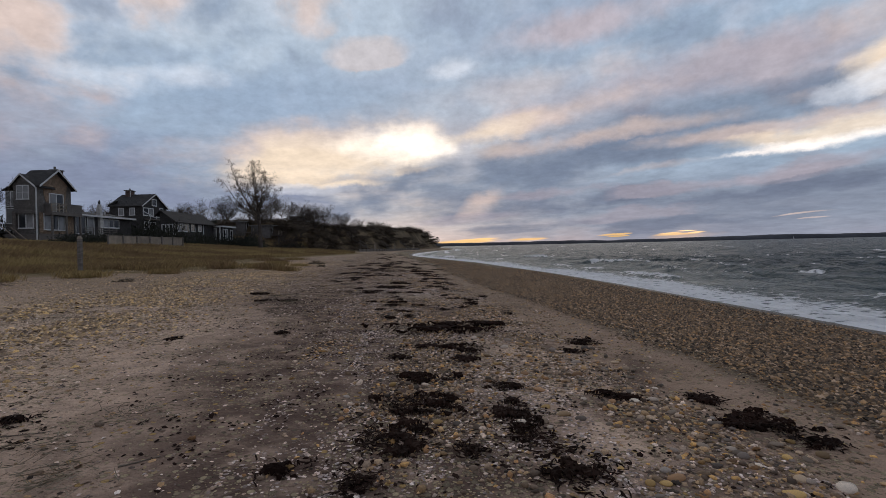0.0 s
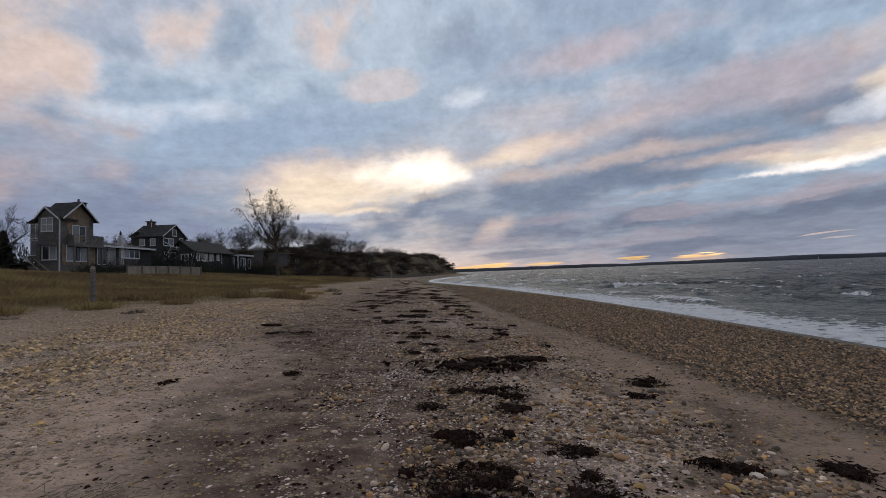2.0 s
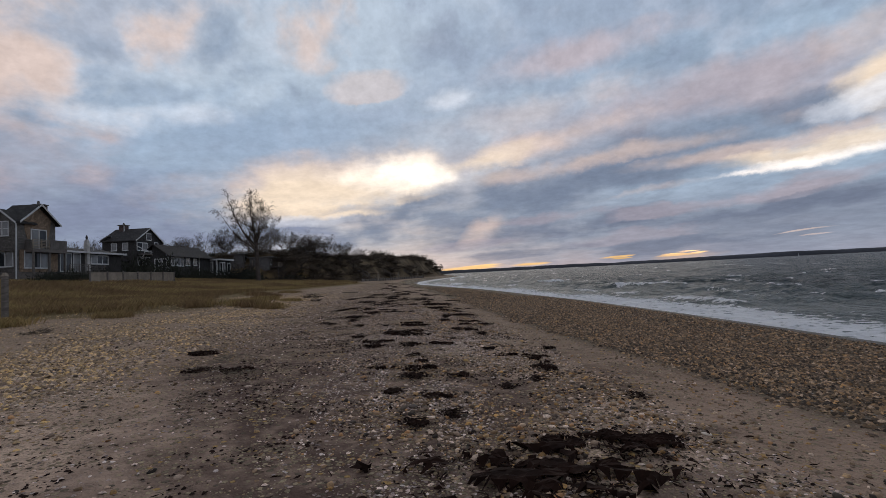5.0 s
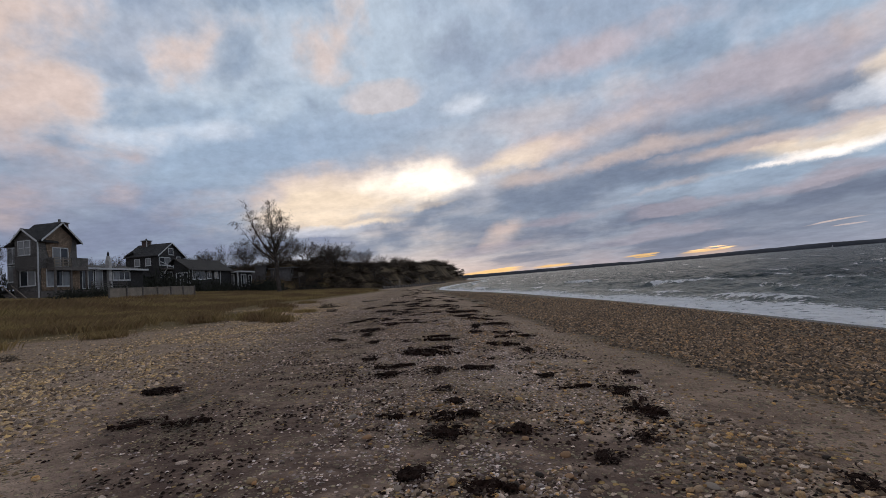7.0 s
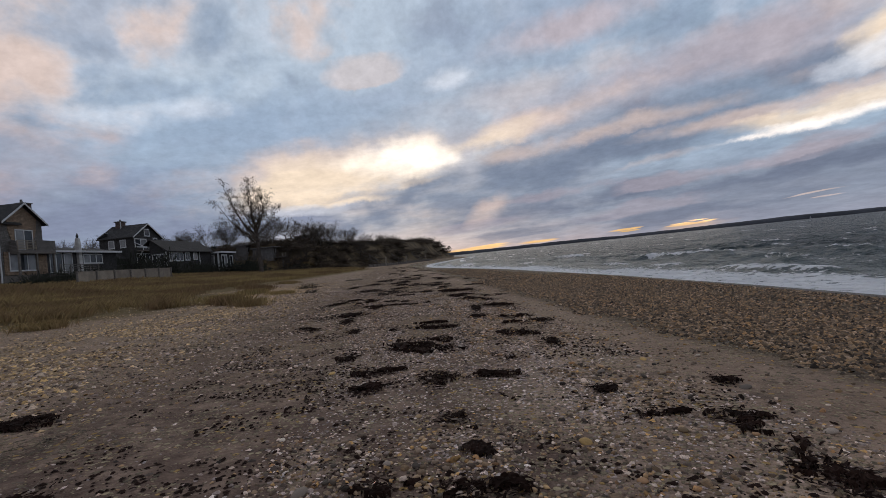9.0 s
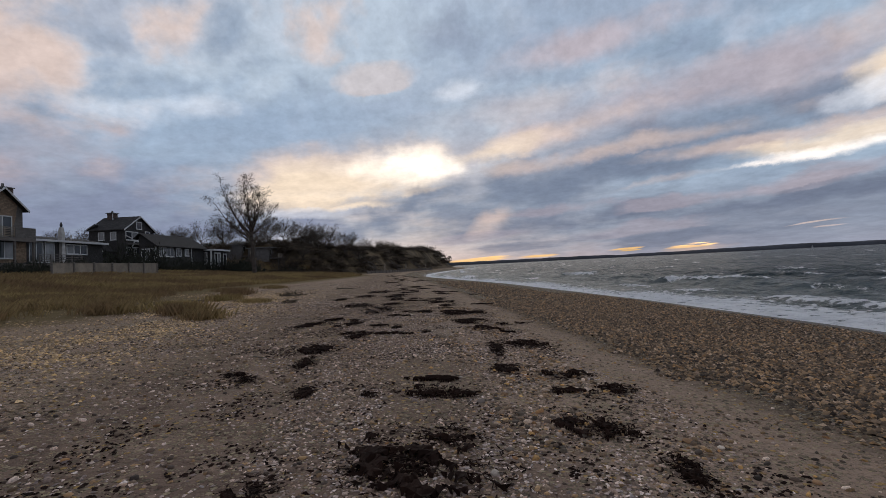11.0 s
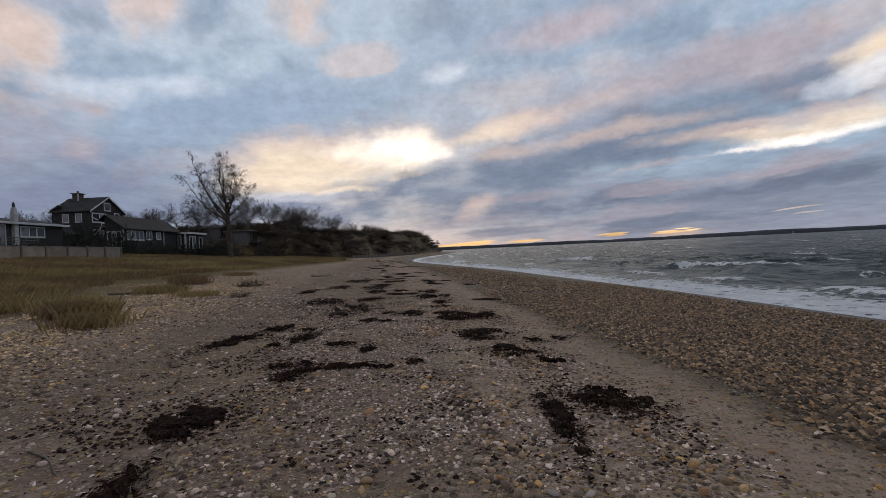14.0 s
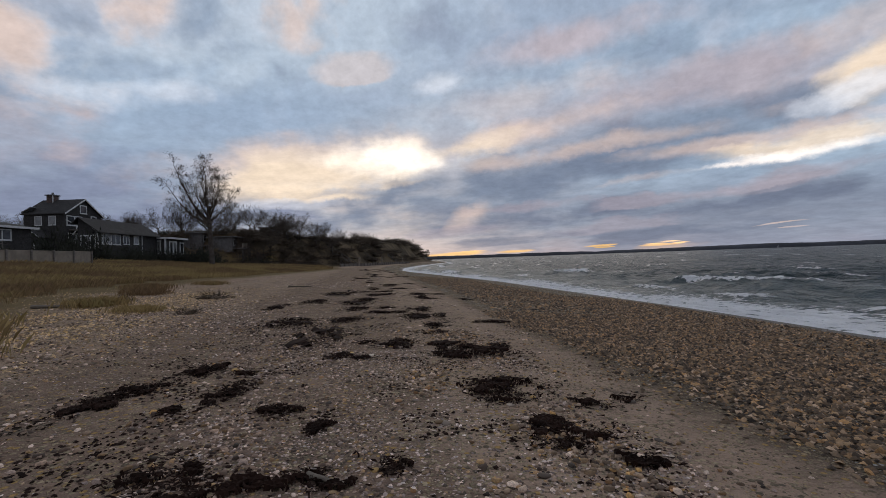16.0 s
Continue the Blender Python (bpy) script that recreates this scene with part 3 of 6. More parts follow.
def window(house, face, at, lo, hi, z0, z1, panes=1, pane=None, trim=0.10, bars=0, sill=True, label="white-framed window"):
    """A framed window or glass door on the wall at `at`. face 'e': wall across x, spans y; face 's': wall across y, spans x."""
    def slab(a, b, c, d, near, far, bm=None):
        if face == "e":
            return box(at + near, at + far, a, b, c, d, 0, bm)
        return box(a, b, at - far, at - near, c, d, 0, bm)

    frame_bm = bmesh.new()
    slab(lo - trim, hi + trim, z1, z1 + trim, 0.0, 0.06, frame_bm)
    slab(lo - trim, hi + trim, z0 - trim, z0, 0.0, 0.06, frame_bm)
    slab(lo - trim, lo, z0, z1, 0.0, 0.06, frame_bm)
    slab(hi, hi + trim, z0, z1, 0.0, 0.06, frame_bm)
    w = (hi - lo) / panes
    for k in range(1, panes):
        slab(lo + k * w - trim / 2, lo + k * w + trim / 2, z0, z1, 0.0, 0.055, frame_bm)
    win = part("window", frame_bm, TRIM, house, label)
    for k in range(panes):
        part("pane", slab(lo + k * w + (trim / 2 if k else 0), lo + (k + 1) * w - (trim / 2 if k < panes - 1 else 0), z0, z1, -0.02, 0.015), (pane or PANE) if not isinstance(pane, (list, tuple)) else pane[k], win)
        if bars:
            part("glazing_bar", slab(lo + k * w, lo + (k + 1) * w, (z0 + z1) / 2 - 0.03, (z0 + z1) / 2 + 0.03, 0.0, 0.04), TRIM, win)
    if sill:
        part("sill", slab(lo - trim - 0.05, hi + trim + 0.05, z0 - trim - 0.05, z0 - trim, 0.0, 0.12), TRIM, win)
    return win


def gable_roof_x(house, x0, x1, y0, y1, z_eave, z_peak, over=0.35, thick=0.16, trim=True):
    """Two roof slopes with the ridge along x; the gable looks along +x."""
    ym = (y0 + y1) / 2
    k = (z_peak - z_eave) / (ym - y0)
    for side, ye in ((-1, y0 - over), (1, y1 + over)):
        ze = z_eave - k * over
        part("roof", prism([(ye, ze), (ym, z_peak), (ym, z_peak + thick), (ye, ze + thick)], "x", x0 - over, x1 + over), ROOF, house)
        if trim:
            part("bargeboard", prism([(ye, ze - 0.10), (ym, z_peak - 0.10), (ym, z_peak + thick), (ye, ze + thick)], "x", x1 + over + 0.004, x1 + over + 0.06), TRIM, house, "white-painted bargeboard")


def rails(parent, a, b, z0, z1, n=4, mat=None, posts=3):
    """Horizontal rails with posts between two places in plan."""
    mat = mat or GREY_WOOD
    a, b = Vector((*a, 0)), Vector((*b, 0))
    for k in range(posts):
        p = a.lerp(b, k / (posts - 1))
        part("rail_post", box(p.x - 0.05, p.x + 0.05, p.y - 0.05, p.y + 0.05, z0, z1), mat, parent)
    for k in range(n):
        z = z0 + (z1 - z0) * (k + 1) / n - 0.04
        part("rail", beam((a.x, a.y, z), (b.x, b.y, z), 0.05, 0.09), mat, parent)


def two_storey_house():
    gz = 2.2
    h = thing("beach_house", (-55, 62.8, gz), "two-storey grey-shingled beach house with seaward balcony", "house", "beach houses")
    L = 5.7          # the sea front, along y; the house reaches back 3 m, with a glazed bay behind
    ze, zp, zf = 10.9 - gz, 13.2 - gz, 7.3 - gz
    walls = prism([(0, 0.2), (L, 0.2), (L, ze), (L / 2 + 0.1, zp - 0.05), (0, ze)], "x", -3.0, 0)
    part("wall", walls, GREY_SHINGLE, h)
    part("south_gable", prism([(-2.95, zf), (0, zf), (0, ze), (-1.75, ze + 1.25), (-2.95, ze + 0.1)], "y", -0.02, -0.30), GREY_SHINGLE, h, "grey shingled side gable")
    tan = prism([(0.85, ze + 0.55), (L / 2 + 0.1, zp - 0.35), (L - 0.75, ze + 0.55), (L - 0.95, ze - 1.0), (L - 1.35, zf + 1.3), (1.35, zf + 1.3), (1.0, ze - 1.2)], "x", 0.004, 0.07)
    part("gable_shingles", tan, TAN_SHINGLE, h, "newer tan shingles in the gable")
    part("ground_floor_front", box(0.01, 0.10, 0.2, L - 0.1, 2.1, zf - 0.15), TAN_SHINGLE, h, "tan shingled lower front")
    part("foundation", box(-3.2, 0.25, -0.2, L + 0.1, -0.5, 2.0), GREY_WOOD, h, "boarded foundation")
    gable_roof_x(h, -3.0, 0.25, 0.1, L, ze, zp)
    # cross gable over the south wall
    for a, b in (((-3.2, ze - 0.25), (-1.75, ze + 1.30)), ((0.35, ze - 0.45), (-1.75, ze + 1.30))):
        part("roof", prism([a, b, (b[0], b[1] + 0.16), (a[0], a[1] + 0.16)], "y", -0.62, 2.6), ROOF, h)
        part("bargeboard", prism([(a[0], a[1] - 0.08), (b[0], b[1] - 0.08), (b[0], b[1] + 0.17), (a[0], a[1] + 0.17)], "y", -0.67, -0.624), TRIM, h, "white-painted bargeboard")
    part("pillar", box(-3.0, -2.7, -0.5, -0.25, 2.0, zf), GREY_WOOD, h)
    part("floor_band", box(-3.0, 0.12, -0.34, -0.03, zf - 0.35, zf - 0.02), GREY_SHINGLE, h, "shingled band under the upper floor")
    part("downspout", box(0.12, 0.24, -0.42, -0.30, 1.2, ze - 0.4), TRIM, h, "pale downspout on the corner")
    ch = part("chimney", box(-1.5, -0.6, 4.0, 5.2, ze - 0.5, zp + 0.30, 0.03), BRICK, h, "dark brick chimney")
    part("chimney_cap", box(-1.6, -0.5, 3.9, 5.3, zp + 0.30, zp + 0.42), CONCRETE, ch)
    part("flue", bm_tube((-1.1, 4.3, zp + 0.4), (-1.1, 4.3, zp + 0.85), 0.16, 0.13), CONCRETE, ch)
    # balcony
    part("balcony_floor", box(0.10, 1.2, 0.9, L + 0.5, zf - 0.45, zf), GREY_WOOD, h)
    part("balcony_parapet", box(1.05, 1.2, 3.5, L + 0.5, zf, zf + 1.25), GREY_SHINGLE, h, "shingled balcony parapet")
    part("balcony_end", box(0.10, 1.05, L + 0.35, L + 0.5, zf, zf + 1.25), GREY_SHINGLE, h)
    part("balcony_end", box(0.10, 1.05, 0.9, 1.02, zf, zf + 1.1), GREY_SHINGLE, h)
    rails(h, (1.1, 1.0), (1.1, 3.5), zf, zf + 1.2, 6, PALE_WOOD, 3)
    for y in (1.1, 3.5, L + 0.3):
        part("balcony_post", box(0.95, 1.15, y - 0.1, y + 0.1, 0.2, zf - 0.45), GREY_WOOD, h)
    window(h, "e", 0.07, 1.9, 4.1, zf + 0.15, zf + 2.55, 2, (BLIND, PANE), 0.12, label="white-framed balcony door")
    window(h, "e", 0.10, 0.9, 4.3, 2.7, 4.75, 3, (BLIND, PANE, BLIND), 0.12, label="triple window with white mullions")
    window(h, "s", -0.30, -2.4, -0.9, ze - 1.9, ze - 0.2, 2, BLIND, 0.11, 1)
    window(h, "s", -0.02, -2.5, -0.6, 2.9, 4.7, 2, (PANE, BLIND), 0.12)
    bay = part("bay", box(-4.6, -3.0, 0.3, 2.3, 2.6, ze - 0.7), GREY_SHINGLE, h)
    part("bay_roof", prism([(-4.9, ze - 0.75), (-2.9, ze + 0.35), (-2.9, ze + 0.5), (-4.9, ze - 0.6)], "y", 0.1, 2.6), ROOF, bay)
    window(h, "s", 0.3, -4.45, -3.25, 3.6, 5.5, 1, BLIND, 0.10)
    window(h, "s", 0.3, -4.45, -3.25, 5.9, 7.8, 2, BLIND, 0.10)
    # outside stair down to the dune
    st = part("outside_stair", beam((-3.2, -1.2, 2.0), (0.4, -2.6, 0.0), 0.9, 0.18), GREY_WOOD, h, "grey timber outside stair")
    for s in (-0.5, 0.5):
        part("handrail", beam((-3.2 + 0.2 * s, -1.2 + s, 3.0), (0.4 + 0.2 * s, -2.6 + s, 1.0), 0.09, 0.12), PALE_WOOD, st)
    for k in range(6):
        part("tread", box(-3.0 + 0.6 * k, -2.65 + 0.6 * k, -1.85 - 0.22 * k, -0.85 - 0.22 * k, 1.9 - 0.33 * k, 1.98 - 0.33 * k), GREY_WOOD, st)
    part("shed_roof", prism([(-6.2, 0.7), (-4.2, 2.3), (-2.6, 2.3), (-2.6, 2.15), (-4.2, 2.15), (-6.2, 0.55)], "y", -3.2, -0.9), ROOF, h)
    part("shed_wall", box(-5.9, -2.7, -3.0, -1.0, -0.4, 1.0), GREY_WOOD, h)


def bm_tube(a, b, ra, rb, n=8, bm=None):
    bm = bm or bmesh.new()
    a, b = Vector(a), Vector(b)
    q = (b - a).to_track_quat("Z", "Y").to_matrix()
    ring = [[bm.verts.new(p + q @ Vector((math.cos(k * 2 * math.pi / n) * r, math.sin(k * 2 * math.pi / n) * r, 0))) for k in range(n)] for p, r in ((a, ra), (b, rb))]
    for k in range(n):
        bm.faces.new((ring[0][k], ring[0][(k + 1) % n], ring[1][(k + 1) % n], ring[1][k]))
    bm.faces.new(ring[0][::-1])
    bm.faces.new(ring[1])
    return bm


def low_wing():
    gz = 2.4
    h = thing("cottage", (-55.4, 68.6, gz), "single-storey flat-roofed shingle cottage with white fascia", "house", "beach houses")
    L, ze = 13.4, 7.35 - gz
    part("wall", box(-6.5, 0, 0, L, 0.2, ze - 0.1), DARK_SHINGLE, h)
    part("roof", prism([(0.6, ze), (-4.0, ze + 0.95), (-7.0, ze + 0.95), (-7.0, ze + 0.8), (-4.0, ze + 0.7), (0.6, ze - 0.1)], "y", -0.1, L + 0.5), ROOF, h)
    part("fascia", box(0.60, 0.68, -0.1, L + 0.5, ze - 0.22, ze + 0.06), TRIM, h, "white fascia board")
    part("fascia", box(0.0, 0.66, L + 0.45, L + 0.52, ze - 0.22, ze + 0.10), TRIM, h, "white fascia board")
    part("foundation", box(-6.6, 0.1, -0.1, L + 0.1, -0.5, 0.6), GREY_WOOD, h)
    part("tan_panel", box(0.004, 0.05, 0.1, 0.7, 2.0, ze - 0.3), TAN_SHINGLE, h)
    window(h, "e", 0.0, 1.2, 3.0, 2.1, ze - 0.35, 2, (PANE, PANE), 0.12, sill=False, label="sliding glass door")
    window(h, "e", 0.0, 3.5, 4.7, 2.1, ze - 0.35, 1, BLIND, 0.12, sill=False, label="sliding glass door")
    window(h, "e", 0.0, 6.9, 10.3, 3.3, 4.45, 3, (BLIND, PANE, PANE), 0.14, label="white-framed triple window")
    ch = part("chimney", bm_taper(0.1, 5.9, 1.6, ze + 1.2, 0.32, 0.27), PLASTER, h, "white-plastered chimney")
    part("chimney_neck", bm_taper(0.1, 5.9, ze + 1.2, ze + 1.9, 0.26, 0.17), PLASTER, ch)
    part("chimney_pot", bm_tube((0.1, 5.9, ze + 1.9), (0.1, 5.9, ze + 2.2), 0.09, 0.17), IRON, ch)
    part("chimney_cap", bm_tube((0.1, 5.9, ze + 2.2), (0.1, 5.9, ze + 2.6), 0.18, 0.05), IRON, ch)
    part("deck", box(0, 2.2, 0.2, 7.0, 1.55, 1.75), GREY_WOOD, h)
    rails(h, (2.1, 0.3), (2.1, 6.9), 1.7, 2.95, 4, GREY_WOOD, 5)
    for y in (0.4, 3.6, 6.8):
        part("deck_post", box(1.9, 2.1, y - 0.1, y + 0.1, -0.4, 1.6), GREY_WOOD, h)
    part("vent", bm_tube((-2.5, 10.6, ze + 0.5), (-2.5, 10.6, ze + 1.3), 0.10, 0.10), PLASTER, h)


def bm_taper(x, y, z0, z1, r0, r1):
    bm = bmesh.new()
    c = [[bm.verts.new((x + sx * r, y + sy * r, z)) for sx, sy in ((-1, -1), (1, -1), (1, 1), (-1, 1))] for z, r in ((z0, r0), (z1, r1))]
    for k in range(4):
        bm.faces.new((c[0][k], c[0][(k + 1) % 4], c[1][(k + 1) % 4], c[1][k]))
    bm.faces.new(c[0][::-1])
    bm.faces.new(c[1])
    return bm


def gabled_house():
    gz = 3.2
    h = thing("gabled_house", (-66, 101.3, gz), "dark-shingled gabled house with white window trim", "house", "beach houses")
    L, ze, zp = 9.0, 11.7 - gz, 14.5 - gz
    part("wall", prism([(0, -0.5), (L, -0.5), (L, ze), (L / 2, zp - 0.05), (0, ze)], "x", -7.0, 0), DARK_SHINGLE, h)
    gable_roof_x(h, -7.0, 0, 0, L, ze, zp)
    part("foundation", box(-7.1, 0.1, -0.1, L + 0.1, -0.8, 1.0), GREY_WOOD, h)
    ch = part("chimney", box(-6.0, -4.8, 3.6, 5.0, zp - 1.2, zp + 0.9, 0.03), BRICK, h, "brick chimney with pale corners")
    part("chimney_cap", box(-6.2, -4.6, 3.4, 5.2, zp + 0.9, zp + 1.05), CONCRETE, ch)
    part("flue", bm_tube((-5.4, 4.3, zp + 1.0), (-5.4, 4.3, zp + 1.5), 0.2, 0.16), CONCRETE, ch)
    for y in (3.55, 4.95):
        part("corner_strip", box(-4.84, -4.76, y - 0.1, y + 0.1, zp - 1.0, zp + 0.9), TRIM, ch)
    window(h, "e", 0.0, 3.7, 5.1, ze + 0.35, ze + 1.6, 1, PANE, 0.16)
    window(h, "e", 0.0, 6.4, 7.5, ze - 1.5, ze - 0.2, 1, PANE, 0.16)
    window(h, "e", 0.0, 0.6, 3.9, ze - 2.0, ze - 0.55, 2, (PANE, BLIND), 0.18)
    window(h, "e", 0.0, 0.8, 4.6, 3.3, 4.9, 3, (PANE, BLIND, PANE), 0.12)
    part("balcony_floor", box(0, 1.3, 1.0, 5.2, ze - 3.05, ze - 2.85), GREY_WOOD, h)
    rails(h, (1.3, 1.0), (1.3, 5.2), ze - 2.85, ze - 2.0, 2, TRIM, 3)
    part("balcony_brace", beam((1.2, 1.1, ze - 3.0), (0.05, 1.1, ze - 4.4), 0.12, 0.14), TRIM, h)
    part("balcony_brace", beam((0.10, 0.15, ze - 1.2), (1.3, 1.1, ze - 2.1), 0.10, 0.16), TRIM, h)
    window(h, "s", 0.0, -2.6, -1.6, ze - 2.0, ze - 0.6, 1, BLIND, 0.12)
    window(h, "s", 0.0, -5.0, -4.0, ze - 2.0, ze - 0.6, 1, BLIND, 0.12)
    sky = part("skylight", prism([(-7.2, ze + 0.15), (-5.6, ze + 1.05), (-5.6, ze + 1.2), (-7.2, ze + 0.3)], "y", -0.3, 1.0), BLIND, h, "pale dormer light on the roof")
    # small entry gable before the south wall
    e = part("entry_wall", prism([(-5.5, -0.4), (-1.6, -0.4), (-1.6, 4.2), (-3.5, 5.6), (-5.5, 4.2)], "y", -3.6, -0.01), DARK_SHINGLE, h)
    for a in (-5.9, -1.2):
        part("roof", prism([(a, 3.95), (-3.5, 5.65), (-3.5, 5.8), (a, 4.1)], "y", -3.9, 0.0), ROOF, e)
        part("bargeboard", prism([(a, 3.88), (-3.5, 5.58), (-3.5, 5.82), (a, 4.12)], "y", -3.96, -3.905), TRIM, e)
    window(h, "s", -3.6, -3.2, -2.3, 1.6, 3.0, 1, BLIND, 0.12)


def long_house():
    gz = 2.9
    h = thing("long_bungalow", (-52, 89.4, gz), "long low dark bungalow with white windows", "house", "beach houses")
    L, ze, zr = 15.0, 7.15 - gz, 9.3 - gz
    part("wall", box(-2.8, 0, 0, L, -0.5, ze), DARK_SHINGLE, h)
    part("roof", prism([(0.6, ze - 0.15), (-2.5, zr), (-2.5, zr + 0.15), (0.6, ze)], "y", -0.4, L + 0.3), ROOF, h)
    part("roof", prism([(-3.6, zr - 0.9), (-2.5, zr), (-2.5, zr + 0.15), (-3.6, zr - 0.75)], "y", -0.4, L + 0.3), ROOF, h)
    part("gable_end", prism([(0, ze - 0.1), (-2.8, ze - 0.1), (-2.8, zr - 0.3), (-2.5, zr - 0.05)], "y", 0.0, 0.2), DARK_SHINGLE, h)
    part("corner_board", box(-0.02, 0.05, -0.05, 0.25, -0.3, ze - 0.1), TRIM, h)
    window(h, "e", 0.0, 1.1, 5.0, 2.6, 3.95, 4, (BLIND, BLIND, PANE, PANE), 0.16)
    window(h, "e", 0.0, 5.9, 7.2, 2.7, 3.95, 2, PANE, 0.14)
    window(h, "e", 0.0, 8.6, 9.7, 2.8, 3.9, 1, BLIND, 0.14)
    part("corner_board", box(0.0, 0.06, 10.6, 10.8, 0.2, ze - 0.1), TRIM, h)
    window(h, "s", 0.0, -2.3, -0.35, 1.2, 3.7, 3, (PANE, BLIND, PANE), 0.16, sill=False, label="white-framed glass doors")
    for k in range(3):
        part("roof_vent", bm_tube((-2.6, 3 + 4 * k, zr - 1.0), (-2.6, 3 + 4 * k, zr - 0.4), 0.16, 0.16), PLASTER, h)
    # the northern room, a little forward
    r = part("annex", box(-6, 1.4, L + 0.3, L + 6.5, -0.5, ze - 0.35), DARK_SHINGLE, h, "annex under a flat roof")
    part("annex_roof", box(-6.3, 2.0, L + 0.1, L + 6.9, ze - 0.35, ze - 0.12), ROOF, r)
    part("annex_fascia", box(2.0, 2.08, L + 0.1, L + 6.9, ze - 0.42, ze - 0.08), TRIM, r)
    part("annex_fascia", box(-2.0, 2.0, L + 0.02, L + 0.1, ze - 0.42, ze - 0.08), TRIM, r)
    part("annex_post", box(1.2, 1.45, L + 0.2, L + 0.45, -0.5, ze - 0.4), TRIM, r)
    window(h, "s", L + 0.3, -0.9, 0.4, 1.3, 3.4, 1, BLIND, 0.2)
    window(h, "e", 1.4, L + 1.7, L + 3.7, 0.8, 3.3, 2, (PANE, BLIND), 0.22, sill=False, label="white-framed glass doors")
    window(h, "e", 1.4, L + 5.2, L + 6.2, 1.2, 3.2, 1, PANE, 0.16)
    part("deck", box(1.4, 3.4, L + 0.4, L + 6.6, 0.2, 0.45), GREY_WOOD, h)
    part("deck_stair", beam((3.2, L + 0.8, 0.3), (4.4, L - 0.2, -1.0), 0.7, 0.12), PALE_WOOD, h)


def hill_cottage(place, w, d, tall, label):
    h = thing("hill_cottage", place, label, "house", "cottages on the hill")
    part("wall", box(-d, 0, 0, w, -1.0, tall), plain("cottage_siding", (0.16, 0.15, 0.145), 0.8, 0.25, 2, 20, 0.2), h)
    part("roof", box(-d - 0.5, 0.6, -0.5, w + 0.5, tall, tall + 0.2), CONCRETE, h, "flat grey roof")
    window(h, "e", 0.0, w * 0.1, w * 0.4, tall - 1.7, tall - 0.5, 2, (PANE, BLIND), 0.1)
    window(h, "e", 0.0, w * 0.55, w * 0.9, tall - 1.9, tall - 0.5, 2, (BLIND, PANE), 0.1)
    part("deck", box(0, 2.4, -0.4, w + 0.4, -0.3, -0.1), GREY_WOOD, h)
    rails(h, (2.3, -0.3), (2.3, w + 0.3), -0.1, 0.9, 4, PALE_WOOD, 4)
    for y in (0, w):
        part("deck_post", box(2.1, 2.3, y - 0.12, y + 0.12, -3.0, -0.1), GREY_WOOD, h)


def board_fence():
    f = thing("board_fence", (-42, 57.8, 0), "pale weathered board fence in long panels", "fence")
    n, w = 6, 2.75
    for k in range(n + 1):
        z = float(land(-42, 57.8 + k * w))
        part("fence_post", box(0.03, 0.17, k * w - 0.07, k * w + 0.07, z - 0.3, 3.70), GREY_WOOD, f)
    for k in range(n):
        z = float(land(-42, 57.8 + (k + 0.5) * w))
        p = part("fence_panel", box(-0.03, 0.03, k * w + 0.02, (k + 1) * w - 0.02, z - 0.15, 3.55), PALE_WOOD, f)
        part("fence_cap", box(-0.06, 0.06, k * w, (k + 1) * w, 3.55, 3.63), PALE_WOOD, p)


def marker_post():
    z = float(land(-16.3, 20.9))
    p = thing("marker_post", (-16.3, 20.9, z), "weathered wooden post standing in the dune grass", "post")
    bm = box(-0.08, 0.08, -0.08, 0.08, -0.4, 1.55, 0.02)
    part("shaft", bm, GREY_WOOD, p)
    part("post_top", bm_taper(0, 0, 1.55, 1.68, 0.08, 0.04), PALE_WOOD, p)


def beach_stair(place, top, wide=1.1, name_label="grey timber stair down the bluff"):
    s = thing("beach_stair", place, name_label, "stairs", "bluff stairs")
    a, b = Vector((0, 0, 0.1)), Vector(top)
    side = Vector((0, wide / 2, 0))
    for sg in (-1, 1):
        part("stringer", beam(a + sg * side, b + sg * side, 0.10, 0.26), GREY_WOOD, s)
        part("handrail", beam(a + sg * side + Vector((0, 0, 1.05)), b + sg * side + Vector((0, 0, 1.05)), 0.08, 0.09), GREY_WOOD, s)
    n = max(8, int((b - a).length / 0.45))
    for k in range(n):
        p = a.lerp(b, (k + 0.5) / n)
        part("tread", box(p.x - 0.16, p.x + 0.16, p.y - wide / 2, p.y + wide / 2, p.z + 0.05, p.z + 0.10), GREY_WOOD, s)
    for k in range(5):
        p = a.lerp(b, k / 4)
        for sg in (-1, 1):
            part("stair_post", box(p.x - 0.08, p.x + 0.08, p.y + sg * wide / 2 - 0.08, p.y + sg * wide / 2 + 0.08, p.z - 1.6, p.z + 1.1), GREY_WOOD, s)
    for sg in (-1, 1):
        part("gate_post", box(0.9, 1.15, sg * 0.8 - 0.12, sg * 0.8 + 0.12, -0.6, 2.6), PALE_WOOD, s)


